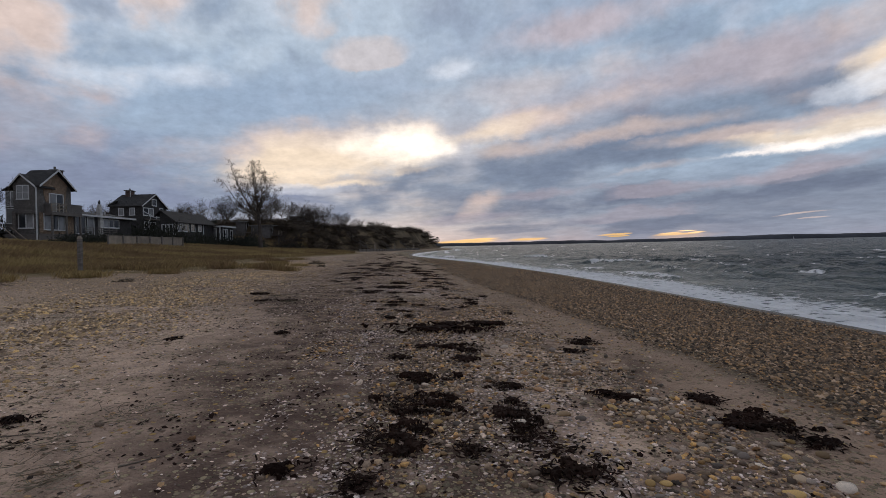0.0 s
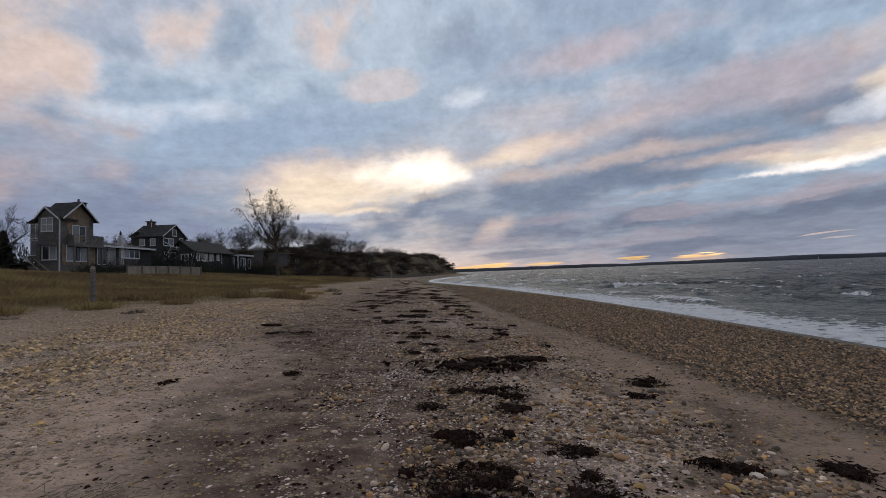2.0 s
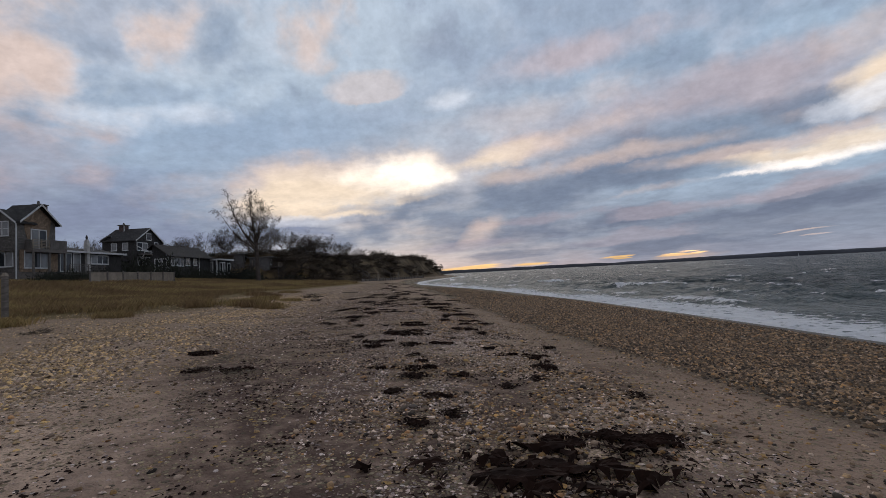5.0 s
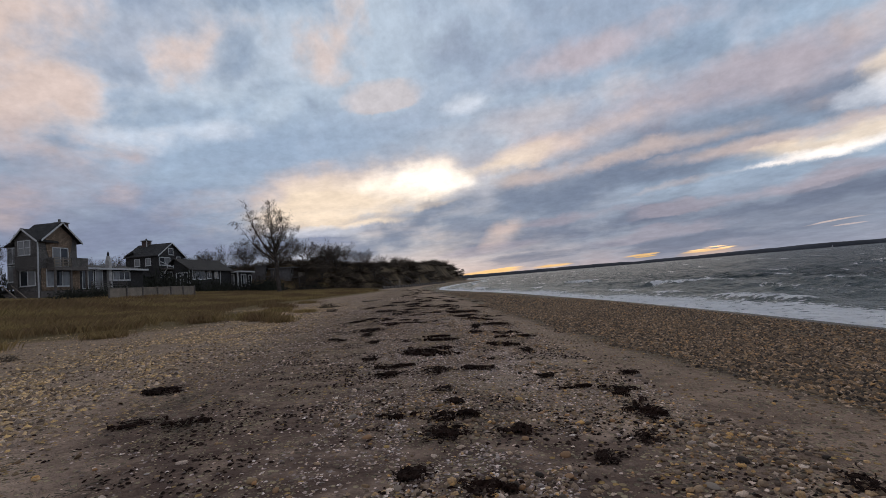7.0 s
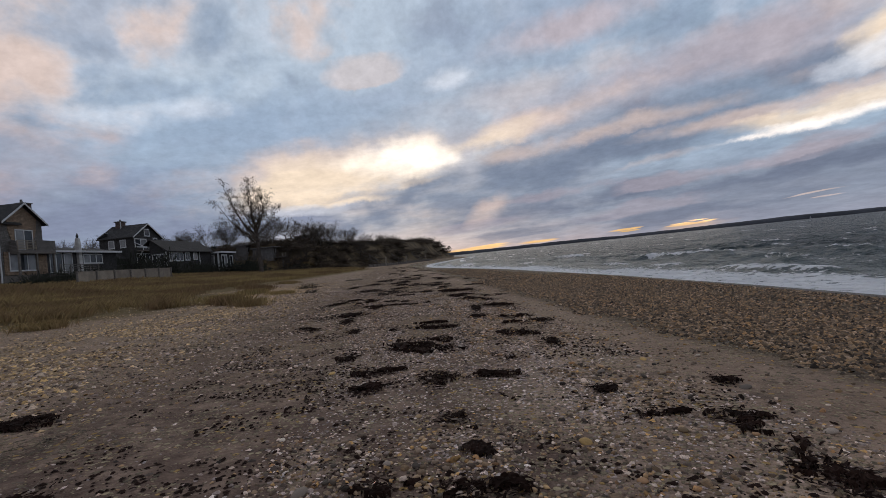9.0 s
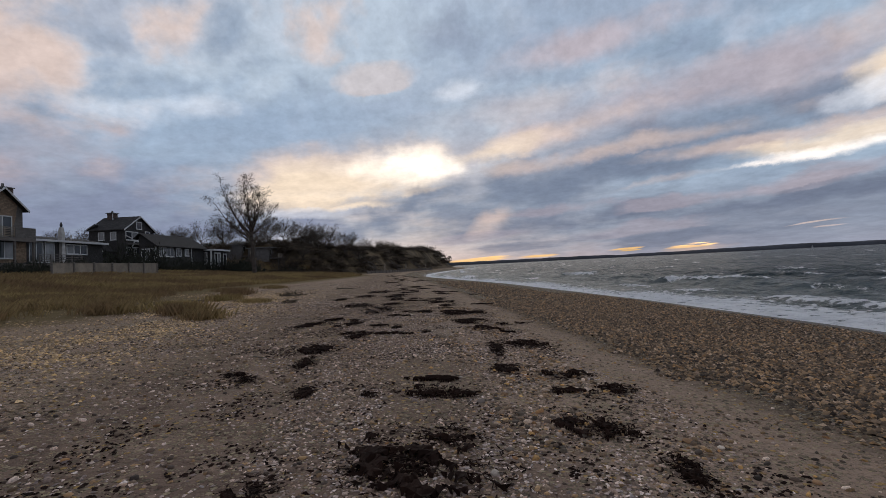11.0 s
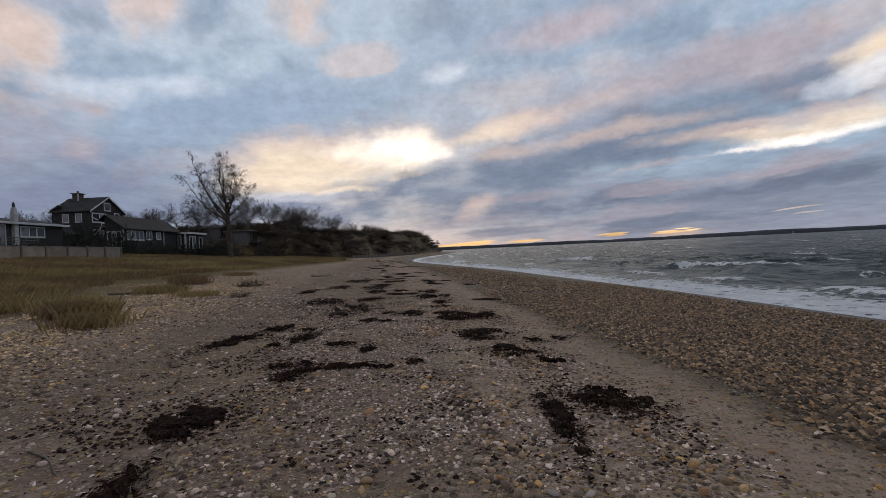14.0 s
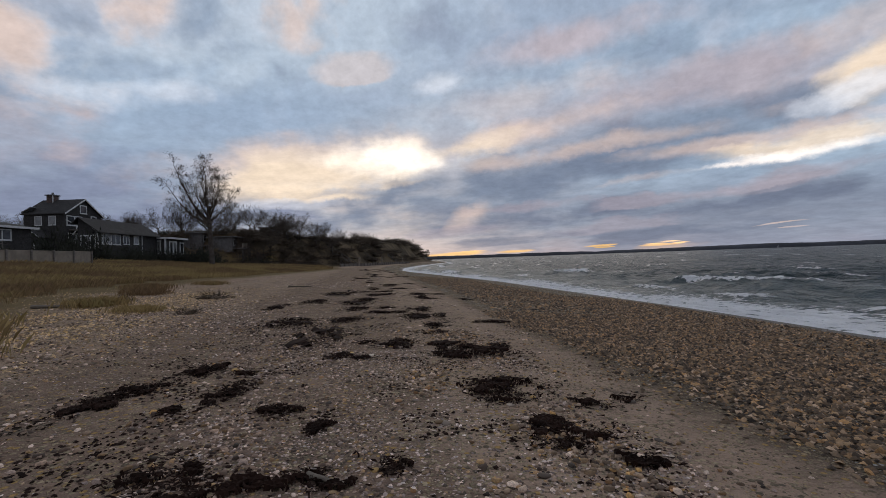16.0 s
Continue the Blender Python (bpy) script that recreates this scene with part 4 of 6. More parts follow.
def bulkhead():
    ys = np.linspace(139, 215, 30)
    xs = curve(ys, FOOT_Y, FOOT_X) + 2.2
    b = thing("bulkhead", (0, 0, 0), "low grey timber bulkhead along the bluff foot", "retaining wall")
    for k in range(len(ys)):
        z = float(land(xs[k], ys[k]))
        part("pile", bm_tube((xs[k], ys[k], z - 0.5), (xs[k], ys[k], z + 0.75 + 0.25 * random.random()), 0.15, 0.13), GREY_WOOD, b)
        if k < len(ys) - 1:
            z2 = float(land(xs[k + 1], ys[k + 1]))
            for row in range(3):
                part("plank", beam((xs[k] - 0.18, ys[k], z + 0.1 + 0.26 * row), (xs[k + 1] - 0.18, ys[k + 1], z2 + 0.1 + 0.26 * row), 0.08, 0.23), GREY_WOOD, b)


two_storey_house()
low_wing()
gabled_house()
long_house()
hill_cottage((-45.5, 121, 5.4), 6, 5, 2.3, "small pale flat-roofed cottage with timber deck")
hill_cottage((-52, 121, 6.2), 8, 6, 2.6, "grey cottage half hidden among bare trees")
hill_cottage((-45, 152, 9.6), 9, 6, 2.4, "low cottage on the bluff top among trees")
board_fence()
marker_post()
for x_, y_, run_, rise_ in ((-24.0, 152, -7.4, 5.2), (-20.2, 175, -7.0, 5.0), (-15.2, 205, -6.0, 4.4)):
    beach_stair((x_, y_, float(land(x_, y_))), (run_, -1.5, rise_))
bulkhead()

# the low wooded coast across the water
def far_shore():
    xs = np.linspace(-1600, 4300, 420)
    y0 = 3600 - np.abs(xs) * 0.12
    tops = 12 + 13 * fbm(xs / 420, xs * 0 + 5, 3, 71) + 5 * fbm(xs / 60, xs * 0 + 9, 3, 72) + 10 * step(500, 2500, xs)
    co, fa = [], []
    for k in range(len(xs)):
        for dy, z in ((0, SEA - 1), (4, 2.5 + 2 * math.sin(k * 1.7)), (60, tops[k] * 0.8), (160, tops[k]), (700, SEA - 1)):
            co.append((xs[k], y0[k] + dy, z))
    for k in range(len(xs) - 1):
        for j in range(4):
            a = k * 5 + j
            fa.append((a, a + 5, a + 6, a + 1))
    me = mesh_from("far_shore", np.array(co), np.array(fa))
    me.materials.append(plain("distant_woods", (0.050, 0.052, 0.062), 1.0, 0.3, 0.004, 0.05, 0.3, 3.0))
    tagged(new("backdrop_far_shore", me), "low dark wooded shore across the bay", "coast", kind="structure")


far_shore()


def sailing_boat():
    s = thing("sailing_boat", (1560, 2100, SEA), "tiny white sailing boat far out", "boat")
    part("hull", box(-4, 4, -1.2, 1.2, -0.2, 1.2, 0.3), TRIM, s)
    part("sail", prism([(-3.5, 2.0), (0.4, 2.0), (0.4, 13.0)], "y", -0.05, 0.05), TRIM, s)
    part("mast", bm_tube((0.5, 0, 1.0), (0.5, 0, 13.5), 0.12, 0.08), TRIM, s)


sailing_boat()

# ---- trees, brush and dune grass ----
BARK = plain("dark_bark", (0.085, 0.070, 0.060), 0.95, 0.4, 2, 25, 0.6, 0.02)
TWIG = plain("bare_twigs", (0.085, 0.067, 0.056), 0.95, 0.4, 0.8, 8, 0.2, random=0.2)
BRUSH = plain("brown_brush", (0.112, 0.086, 0.064), 0.95, 0.5, 0.6, 6, 0.2, random=0.25)
NEEDLE = plain("evergreen", (0.034, 0.036, 0.026), 0.9, 0.45, 1.2, 9, 0.2, random=0.2)


def limbs_mesh(name, segs, mat, sides=4):
    """Tapered limbs from (a, b, ra, rb) rows, as one mesh."""
    s = np.array([(*a, *b, ra, rb) for a, b, ra, rb in segs])
    a, b, ra, rb = s[:, 0:3], s[:, 3:6], s[:, 6], s[:, 7]
    d = b - a
    d /= np.maximum(np.linalg.norm(d, axis=1), 1e-6)[:, None]
    u = np.cross(d, np.where(np.abs(d[:, 2:3]) > 0.9, (1.0, 0, 0), (0, 0, 1.0)))
    u /= np.maximum(np.linalg.norm(u, axis=1), 1e-6)[:, None]
    v = np.cross(d, u)
    thick = ra > 0.055 if sides == 3 else ra > 0
    rows, faces, base = [], [], 0
    for some, n in ((thick, sides), (~thick, 2)):
        if not some.any():
            continue
        # the thinnest twigs are flat slivers, turned every way
        for k in range(n):
            th = k * 2 * np.pi / n + (0 if n > 2 else np.arange(some.sum()) * 2.4)
            w = np.cos(th)[..., None] * u[some] + np.sin(th)[..., None] * v[some]
            rows += [a[some] + w * ra[some][:, None], b[some] + w * rb[some][:, None]]
        m = int(some.sum())
        i = base + np.arange(m)[:, None]
        for k in range(n if n > 2 else 1):
            j = (k + 1) % n
            faces.append(np.concatenate([i + 2 * k * m, i + 2 * j * m, i + (2 * j + 1) * m, i + (2 * k + 1) * m], 1))
        base += 2 * n * m
    co = np.concatenate(rows)
    me = mesh_from(name, co.reshape(-1, 3), np.concatenate(faces))
    me.materials.append(mat)
    return me


def sprout(segs, p, d, length, r, depth, rg, least):
    """A branch of a few bent lengths with side branches of its own."""
    n = 4 if depth else 3
    for k in range(n):
        d = d + rg.normal(0, 0.17, 3) + (0, 0, 0.02)
        d = d / np.linalg.norm(d)
        q = p + d * (length / n)
        segs.append((tuple(p), tuple(q), r, max(r * 0.84, least)))
        p, r = q, max(r * 0.84, least)
        if depth:
            for _ in range(2 if k else 1):
                side = np.cross(d, rg.normal(0, 1, 3))
                e = d * 0.8 + side / max(np.linalg.norm(side), 1e-6) * rg.uniform(0.6, 1.15) + (0, 0, 0.05)
                sprout(segs, p, e / np.linalg.norm(e), length * rg.uniform(0.42, 0.68), max(r * 0.6, least), depth - 1, rg, least)


def forked_tree(place, tall, label, seed, limbs=None, group="", name="bare_tree", stem=0.30, fork=0.36, depth=2, least=0.010, reach=0.20):
    """A leafless tree whose stem parts into long sweeping limbs. limbs: (start height, end x, end y, end height), in parts of its height."""
    rg = np.random.RandomState(seed)
    t = thing(name, place, label, "tree", group)
    if limbs is None:
        turn = rg.uniform(0, 6.283)
        limbs = []
        for k in range(7):
            a, w = turn + k * 2.4, rg.uniform(0.22, 0.46)
            limbs.append((fork * rg.uniform(0.75, 1.25), math.cos(a) * w, math.sin(a) * w, 0.92 - 0.80 * w * rg.uniform(0.5, 1.3)))
    m = 9
    zs = np.linspace(-0.03, fork * 1.3, m)
    line = np.stack([np.cumsum(rg.normal(0, 0.003, m)), np.cumsum(rg.normal(0, 0.003, m)), zs], -1) * tall
    trunk = [(tuple(line[k]), tuple(line[k + 1]), stem * (1.35 if k == 0 else 1.0 - 0.05 * k), stem * (0.95 - 0.05 * k)) for k in range(m - 1)]
    segs = []
    for z0, ex, ey, ez in limbs:
        a = np.array([np.interp(z0, zs, line[:, j] / tall) for j in range(3)]) * tall
        c = a + np.array([ex * 0.62, ey * 0.62, (ez - z0) * 0.38]) * tall
        b = np.array([ex, ey, ez]) * tall
        n = 10
        pts = [(1 - u) ** 2 * a + 2 * u * (1 - u) * c + u * u * b + rg.normal(0, 0.006, 3) * tall * (u > 0) for u in np.linspace(0, 1, n)]
        r = stem * 0.66 * math.sqrt(np.linalg.norm(b - a) / (0.6 * tall))
        for k in range(n - 1):
            r2 = max(r * 0.80, least)
            segs.append((tuple(pts[k]), tuple(pts[k + 1]), r, r2))
            r = r2
            d = (pts[k + 1] - pts[k]) / np.linalg.norm(pts[k + 1] - pts[k])
            for _ in range(1 if k < 2 else 2):
                if k == 0:
                    continue
                side = np.cross(d, rg.normal(0, 1, 3))
                e = d * 0.8 + side / max(np.linalg.norm(side), 1e-6) * rg.uniform(0.6, 1.1) + (0, 0, 0.06)
                sprout(segs, pts[k + 1], e / np.linalg.norm(e), tall * reach * rg.uniform(0.45, 1.0) * (1 - 0.35 * k / n), max(r * 0.5, least), depth - 1, rg, least)
    for nm, sg, sd, mt in (("trunk", trunk, 8, BARK), ("crown", segs, 3, TWIG)):
        ob = new(nm, limbs_mesh(nm, sg, mt, sd))
        ob.parent = t
    return t


def on_land(x, y, sink=0.0):
    return (x, y, float(land(x, y)) - sink)


forked_tree(on_land(-37.7, 95.0), 18.8, "tall leafless tree with long upswept limbs on the dune", 11,
            ((0.36, -0.36, -0.05, 0.76), (0.40, -0.10, 0.10, 0.91), (0.38, -0.24, -0.12, 0.88), (0.43, 0.08, -0.08, 0.80), (0.41, 0.19, 0.06, 0.66),
             (0.35, 0.14, 0.12, 0.54), (0.33, -0.26, 0.12, 0.58), (0.42, -0.02, -0.12, 0.90), (0.44, -0.17, 0.02, 0.80), (0.44, 0.02, 0.14, 0.84), (0.42, 0.14, -0.10, 0.75), (0.40, -0.30, 0.10, 0.84), (0.43, -0.06, 0.02, 0.94)),
            name="tall_bare_tree", stem=0.46, fork=0.42, depth=3, least=0.012, reach=0.125)
rng = random.Random(5)
kinds = [forked_tree(on_land(-60 - 7 * k, 128 + 3 * k), 8.0, "leafless tree in the thicket behind the houses", 40 + k, None, "thicket trees", stem=0.16, fork=0.26, depth=2, least=0.017, reach=0.27) for k in range(4)]
kinds2 = [forked_tree(on_land(-36 + 3 * k, 139 + 5 * k), 8.0, "spreading leafless tree on the bluff top", 60 + k, None, "bluff trees", stem=0.20, fork=0.28, depth=2, least=0.018, reach=0.28) for k in range(3)]


def plant(source, x, y, size, turn, sink=0.0):
    c = copy_thing(source, Matrix.Translation(on_land(x, y, sink)) @ Matrix.Rotation(turn, 4, "Z"))
    c.scale = (size * rng.uniform(0.9, 1.15), size * rng.uniform(0.9, 1.15), size)
    return c


for k in range(48):     # the wooded rise behind the houses
    x, y = rng.uniform(-112, -40), rng.uniform(122, 150)
    plant(kinds[k % 4], x, y, rng.uniform(0.75, 1.05), rng.uniform(0, 6.3))
for x, y, size in ((-46, 114, 0.65), (-50, 118, 0.8), (-43.5, 122, 0.75), (-39, 126, 0.75), (-37.5, 134, 0.95), (-36.2, 137, 0.8), (-34, 148, 0.8), (-33, 152, 0.75), (-44, 130, 0.9), (-31, 166, 0.6), (-29, 180, 0.5), (-41, 140, 0.7), (-47, 126, 0.85), (-45, 140, 0.8), (-52, 124, 0.9), (-40.5, 121, 0.7), (-42, 118, 0.6), (-21, 284, 0.6), (-15, 292, 0.65), (-12, 299, 0.6), (-28, 200, 0.45)):
    plant(kinds2[int(abs(x)) % 3], x, y, size, rng.uniform(0, 6.3), 0.3)
for x, y, s in ((-66, 62, 1.0), (-70, 66, 1.1), (-76, 72, 1.0), (-82, 80, 1.0)):   # beside the first house
    plant(kinds[int(abs(x)) % 4], x, y, s, rng.uniform(0, 6.3))


forked_tree(on_land(-60.0, 59.2), 10.5, "leafless spreading tree beside the first house", 77, None, stem=0.26, fork=0.3, depth=2, least=0.020, reach=0.20)


def bush_mesh(name, seed, mat, twigs=420, blade=0.05, flat=0.75, droop=0.0, reach=1.0):
    """A rounded shrub of many short sprays with a broken outline."""
    r = np.random.RandomState(seed)
    lobes = r.normal(0, 0.42, (9, 3)) * (1, 1, 0.5) + (0, 0, 0.45)
    c = lobes[r.randint(0, 9, twigs)] + r.normal(0, 0.24, (twigs, 3))
    c[:, 2] = np.abs(c[:, 2]) * flat * r.uniform(0, 1, twigs) ** 0.6 - 0.05
    d = c - (0, 0, 0.1) + r.normal(0, 0.35, (twigs, 3)) + (0, 0, 0.25 - droop)
    d /= np.linalg.norm(d, axis=1)[:, None]
    w = np.cross(d, r.normal(0, 1, (twigs, 3)))
    w /= np.linalg.norm(w, axis=1)[:, None]
    n = r.uniform(0.16, 0.42, twigs)[:, None] * reach
    co = np.stack([c - w * blade, c + w * blade, c + d * n + w * blade * 0.2, c + d * n - w * blade * 0.2], 1).reshape(-1, 3)
    me = mesh_from(name, co, np.arange(twigs * 4).reshape(-1, 4), False)
    me.materials.append(mat)
    return me


brown = [bush_mesh("brush", 80 + k, BRUSH, 480, 0.026) for k in range(4)]
green = [bush_mesh("evergreen_shrub", 90 + k, NEEDLE, 1500, 0.026, reach=0.42) for k in range(3)]


def shrub(me, x, y, w, h, label, group, sink=0.1):
    ob = tagged(new(me.name, me), label, "shrub", group)
    ob.location = on_land(x, y, sink)
    ob.rotation_euler = (0, 0, rng.uniform(0, 6.3))
    ob.scale = (w, w * rng.uniform(0.8, 1.2), h)
    return ob


for k in range(215):    # brush on the bluff's face, with bare earth between
    y = 118 + 190 * rng.random() ** 1.2
    x = float(curve(y, FOOT_Y, FOOT_X)) - 1 - rng.uniform(0.08, 0.7) * 12
    if float(fbm(np.array(x / 5), np.array(y / 8), 2, 71)) > 0.43:
        shrub(brown[k % 4], x, y, rng.uniform(1.5, 2.9) * (1 + (y - 118) * 0.002), rng.uniform(0.7, 1.9), "dense brown leafless brush on the bluff", "bluff brush")
for k in range(100):    # the hedge of brush along its brow
    y = 120 + 192 * (k / 100) ** 1.15
    x = float(curve(y, FOOT_Y, FOOT_X)) - rng.uniform(9, 15)
    shrub(brown[k % 4], x, y, rng.uniform(1.6, 2.8) * (1 + (y - 118) * 0.002), (0.7 + 2.1 * rng.random() ** 1.8) * (1 + (y - 118) * 0.004), "dense brown leafless brush on the bluff", "bluff brush", 0.3)
for k in range(44):     # the dark undergrowth below the trees behind the houses
    x, y = rng.uniform(-110, -40), rng.uniform(116, 134)
    shrub(brown[k % 4] if k % 6 else green[k % 3], x, y, rng.uniform(2.0, 3.6), rng.uniform(1.2, 2.4), "dark tangled undergrowth behind the houses", "undergrowth")
for x, y, w, h in ((-47, 57.5, 1.5, 1.0), (-48.5, 59.5, 1.6, 1.2), (-49.5, 61.5, 1.6, 1.3), (-50, 63.8, 1.6, 1.1), (-51, 66, 1.6, 1.0), (-50.5, 69, 1.7, 1.5), (-49.6, 71.5, 1.9, 1.7), (-49, 74, 1.6, 1.4), (-48, 78, 1.6, 1.3), (-47.5, 62, 1.5, 1.6), (-46.2, 60, 1.4, 1.4), (-49, 83, 2.2, 1.9), (-49.5, 86.5, 2.4, 2.2), (-48, 90, 2.0, 1.5), (-47.5, 93, 2.0, 1.3), (-47, 96.5, 2.0, 1.4), (-47, 100, 2.2, 1.4), (-46, 104, 2.2, 1.5), (-45.5, 108, 2.4, 1.6), (-58, 95, 2.6, 2.2), (-56, 98, 2.4, 2.4), (-57, 88, 3.0, 2.4), (-44, 99, 1.8, 1.2), (-43, 103, 2.0, 1.5)):
    shrub(green[int(abs(x * 3)) % 3], x, y, w * 1.25, h * (2.7 if y > 76 else 1.75), "dark evergreen hedge before the houses", "hedge shrubs")
for x, y, w, h in ((-62, 60, 2.8, 5.0), (-65.5, 63, 3.2, 6.5), (-70, 60, 3.4, 6.0), (-75, 64, 3.6, 6.5), (-80, 68, 3.6, 6.5), (-64, 57, 2.6, 3.6), (-69, 56, 2.8, 4.0), (-58.5, 58.5, 1.8, 2.2), (-61.5, 64.5, 2.0, 6.0), (-73, 58, 3.0, 5.0), (-60.5, 56, 2.0, 2.4)):
    shrub(green[int(abs(x * 3)) % 3], x, y, w, h, "tall dark evergreen shrub beside the house", "house evergreens")
for x, y in ((-38, 119), (-37, 121.5), (-38.5, 124), (-36.5, 126), (-40, 117), (-35, 129), (-34, 124), (-31.5, 131), (-43, 116), (-46, 117)):
    shrub(brown[int(abs(x * 3)) % 4], x, y, 2.2, 1.9, "dense brown leafless brush on the bluff", "bluff brush")
for x, y, w, h in ((-40.6, 62.5, 0.9, 0.8), (-40.4, 67.5, 0.8, 0.7), (-40.3, 71.5, 0.7, 1.0), (-38.5, 64, 1.0, 0.5), (-39.5, 73.2, 0.8, 0.8), (-36, 60, 1.2, 0.6)):
    shrub(green[int(abs(x * 7)) % 3], x, y, w, h, "small dark shrub in the dune grass", "dune shrubs", 0.05)
shrub(green[0], -7.5, 306, 2.2, 2.2, "dark shrub at the headland's foot", "bluff brush")


def pine():
    t = thing("pine", on_land(-6.0, 308), "small dark pine leaning on the headland", "tree")
    part("trunk", bm_tube((0, 0, -0.3), (0.5, 0, 5.6), 0.16, 0.06), BARK, t)
    r = np.random.RandomState(4)
    tiers = []
    for z, w in ((2.6, 1.5), (3.6, 1.9), (4.5, 1.3), (5.3, 0.8)):
        n = 90
        a, q = r.uniform(0, 6.28, n), np.sqrt(r.uniform(0, 1, n)) * w
        c = np.stack([0.09 * z + np.cos(a) * q, np.sin(a) * q, z + r.normal(0, 0.12, n)], -1)
        d = r.normal(0, 1, (n, 3))
        e = r.normal(0, 1, (n, 3))
        tiers.append(np.stack([c - d * 0.12, c + e * 0.10, c + d * 0.12, c - e * 0.10], 1))
    me = mesh_from("crown", np.concatenate(tiers).reshape(-1, 3), np.arange(90 * 4 * 4).reshape(-1, 4), False)
    me.materials.append(NEEDLE)
    ob = new("crown", me)
    ob.parent = t


pine()


def conifer(x, y, tall, wide, seed):
    t = thing("conifer", on_land(x, y), "dark evergreen conifer beside the first house", "tree")
    part("trunk", bm_tube((0, 0, -0.3), (0, 0, tall * 0.9), 0.16, 0.04), BARK, t)
    r = np.random.RandomState(seed)
    n = 2600
    h = r.uniform(0, 1, n) ** 0.8
    a, q = r.uniform(0, 6.283, n), wide * (1.02 - h) * (0.75 + 0.25 * np.sin(h * 40)) * r.uniform(0.25, 1, n) ** 0.5
    c = np.stack([np.cos(a) * q, np.sin(a) * q, 0.2 + h * tall - 0.12 * q], -1)
    d = np.stack([np.cos(a), np.sin(a), r.normal(-0.1, 0.4, n)], -1) * r.uniform(0.15, 0.42, n)[:, None]
    w = np.cross(d, r.normal(0, 1, (n, 3))) * 0.30
    me = mesh_from("crown", np.stack([c - w, c + w, c + d + w * 0.2, c + d - w * 0.2], 1).reshape(-1, 3), np.arange(n * 4).reshape(-1, 4), False)
    me.materials.append(NEEDLE)
    ob = new("crown", me)
    ob.parent = t


conifer(-60.6, 60.2, 5.8, 2.3, 3)
conifer(-62.9, 58.4, 5.0, 2.8, 5)
conifer(-65.4, 56.2, 5.4, 3.0, 7)


def grass_material(name, low, high):
    m, t, b = material(name, 0.9, 0.15)
    r = add(t, "ShaderNodeNewGeometry").outputs["Random Per Island"]
    co = add(t, "ShaderNodeTexCoord").outputs["Object"]
    patchy = fractal(t, co, 0.16, 4, 0.6).outputs[0]
    streak = fractal(t, co, 0.9, 3, 0.6).outputs[0]
    c = blend(t, r, low, high)
    c = blend(t, remap(t, patchy, 0.38, 0.60, 0, 0.85), c, blend(t, r, (0.135, 0.084, 0.050), (0.25, 0.155, 0.088)))
    c = blend(t, remap(t, streak, 0.56, 0.72, 0, 0.7), c, blend(t, r, (0.20, 0.165, 0.060), (0.36, 0.29, 0.12)))
    t.links.new(c, b.inputs["Base Color"])
    return m


GRASS = grass_material("dry_dune_grass", (0.25, 0.182, 0.075), (0.47, 0.35, 0.16))


def blades(name, x, y, tall, wide, seed, lean=0.35, wind=(0.25, 0.1)):
    r = np.random.RandomState(seed)
    n = len(x)
    z = land(x, y) - 0.03
    a = r.uniform(0, 6.283, n)
    h = tall * r.uniform(0.55, 1.1, n)
    bend = np.stack([np.cos(a) * lean + wind[0], np.sin(a) * lean + wind[1]], -1) * h[:, None] * r.uniform(0.3, 1.2, n)[:, None]
    f = r.uniform(0, 6.283, n)
    side = np.stack([np.cos(f), np.sin(f), f * 0], -1) * (wide * r.uniform(0.6, 1.3, n))[:, None]
    base = np.stack([x, y, z], -1)
    mid = base + np.stack([bend[:, 0] * 0.3, bend[:, 1] * 0.3, h * 0.6], -1)
    tip = base + np.stack([bend[:, 0], bend[:, 1], h], -1)
    co = np.stack([base - side, base + side, mid + side * 0.6, tip], 1).reshape(-1, 3)
    i = np.arange(n)[:, None] * 4
    me = mesh_from(name, co, np.concatenate([i + np.array([[0, 1, 2]]), i + np.array([[0, 2, 3]])]), False)
    me.materials.append(GRASS)
    return me


gr = np.random.RandomState(8)
n_ = 400000
gy = 8 + gr.uniform(0, 1, n_) ** 1.3 * 118
edge_x = curve(gy, EDGE_Y, EDGE_X) - 1.5
gx = edge_x - gr.uniform(0, 1, n_) ** 1.25 * (30 + 0.1 * gy)
keep = (gr.uniform(0, 1, n_) < step(-0.5, 3.0, edge_x - gx - 5.0 * (fbm(gx / 2.3, gy / 2.3, 3, 51) - 0.45))) & (fbm(gx / 1.1, gy / 1.1, 2, 52) > 0.30 + 0.12 * gr.uniform(0, 1, n_)) & (curve(gy, FOOT_Y, FOOT_X) - gx < 5) & (gx > -62)
gx, gy = gx[keep], gy[keep]
dist = np.hypot(gx, gy)
tagged(new("dune_grass", blades("dune_grass", gx, gy, 0.16 + 0.40 * fbm(gx / 4, gy / 4, 3, 53) + 0.55 * step(-20, -34, gx), 0.0010 + dist * 0.00010, 9, 0.6, (0.1, 0.0))), "tall dry tawny dune grass", "grass", kind="stuff")


def tuft(x, y, tall, width, n, label="tuft of dry beach grass"):
    r = np.random.RandomState(int(abs(x * 100 + y * 10)))
    me = blades("grass_tuft", r.normal(0, width, n) + x, r.normal(0, width, n) + y, np.full(n, tall * 0.55), 0.0015, int(abs(x * 7 + y)), 0.55, (0.08, 0.0))
    ob = tagged(new("grass_tuft", me), label, "grass tuft", "beach grass tufts", "stuff")
    return ob


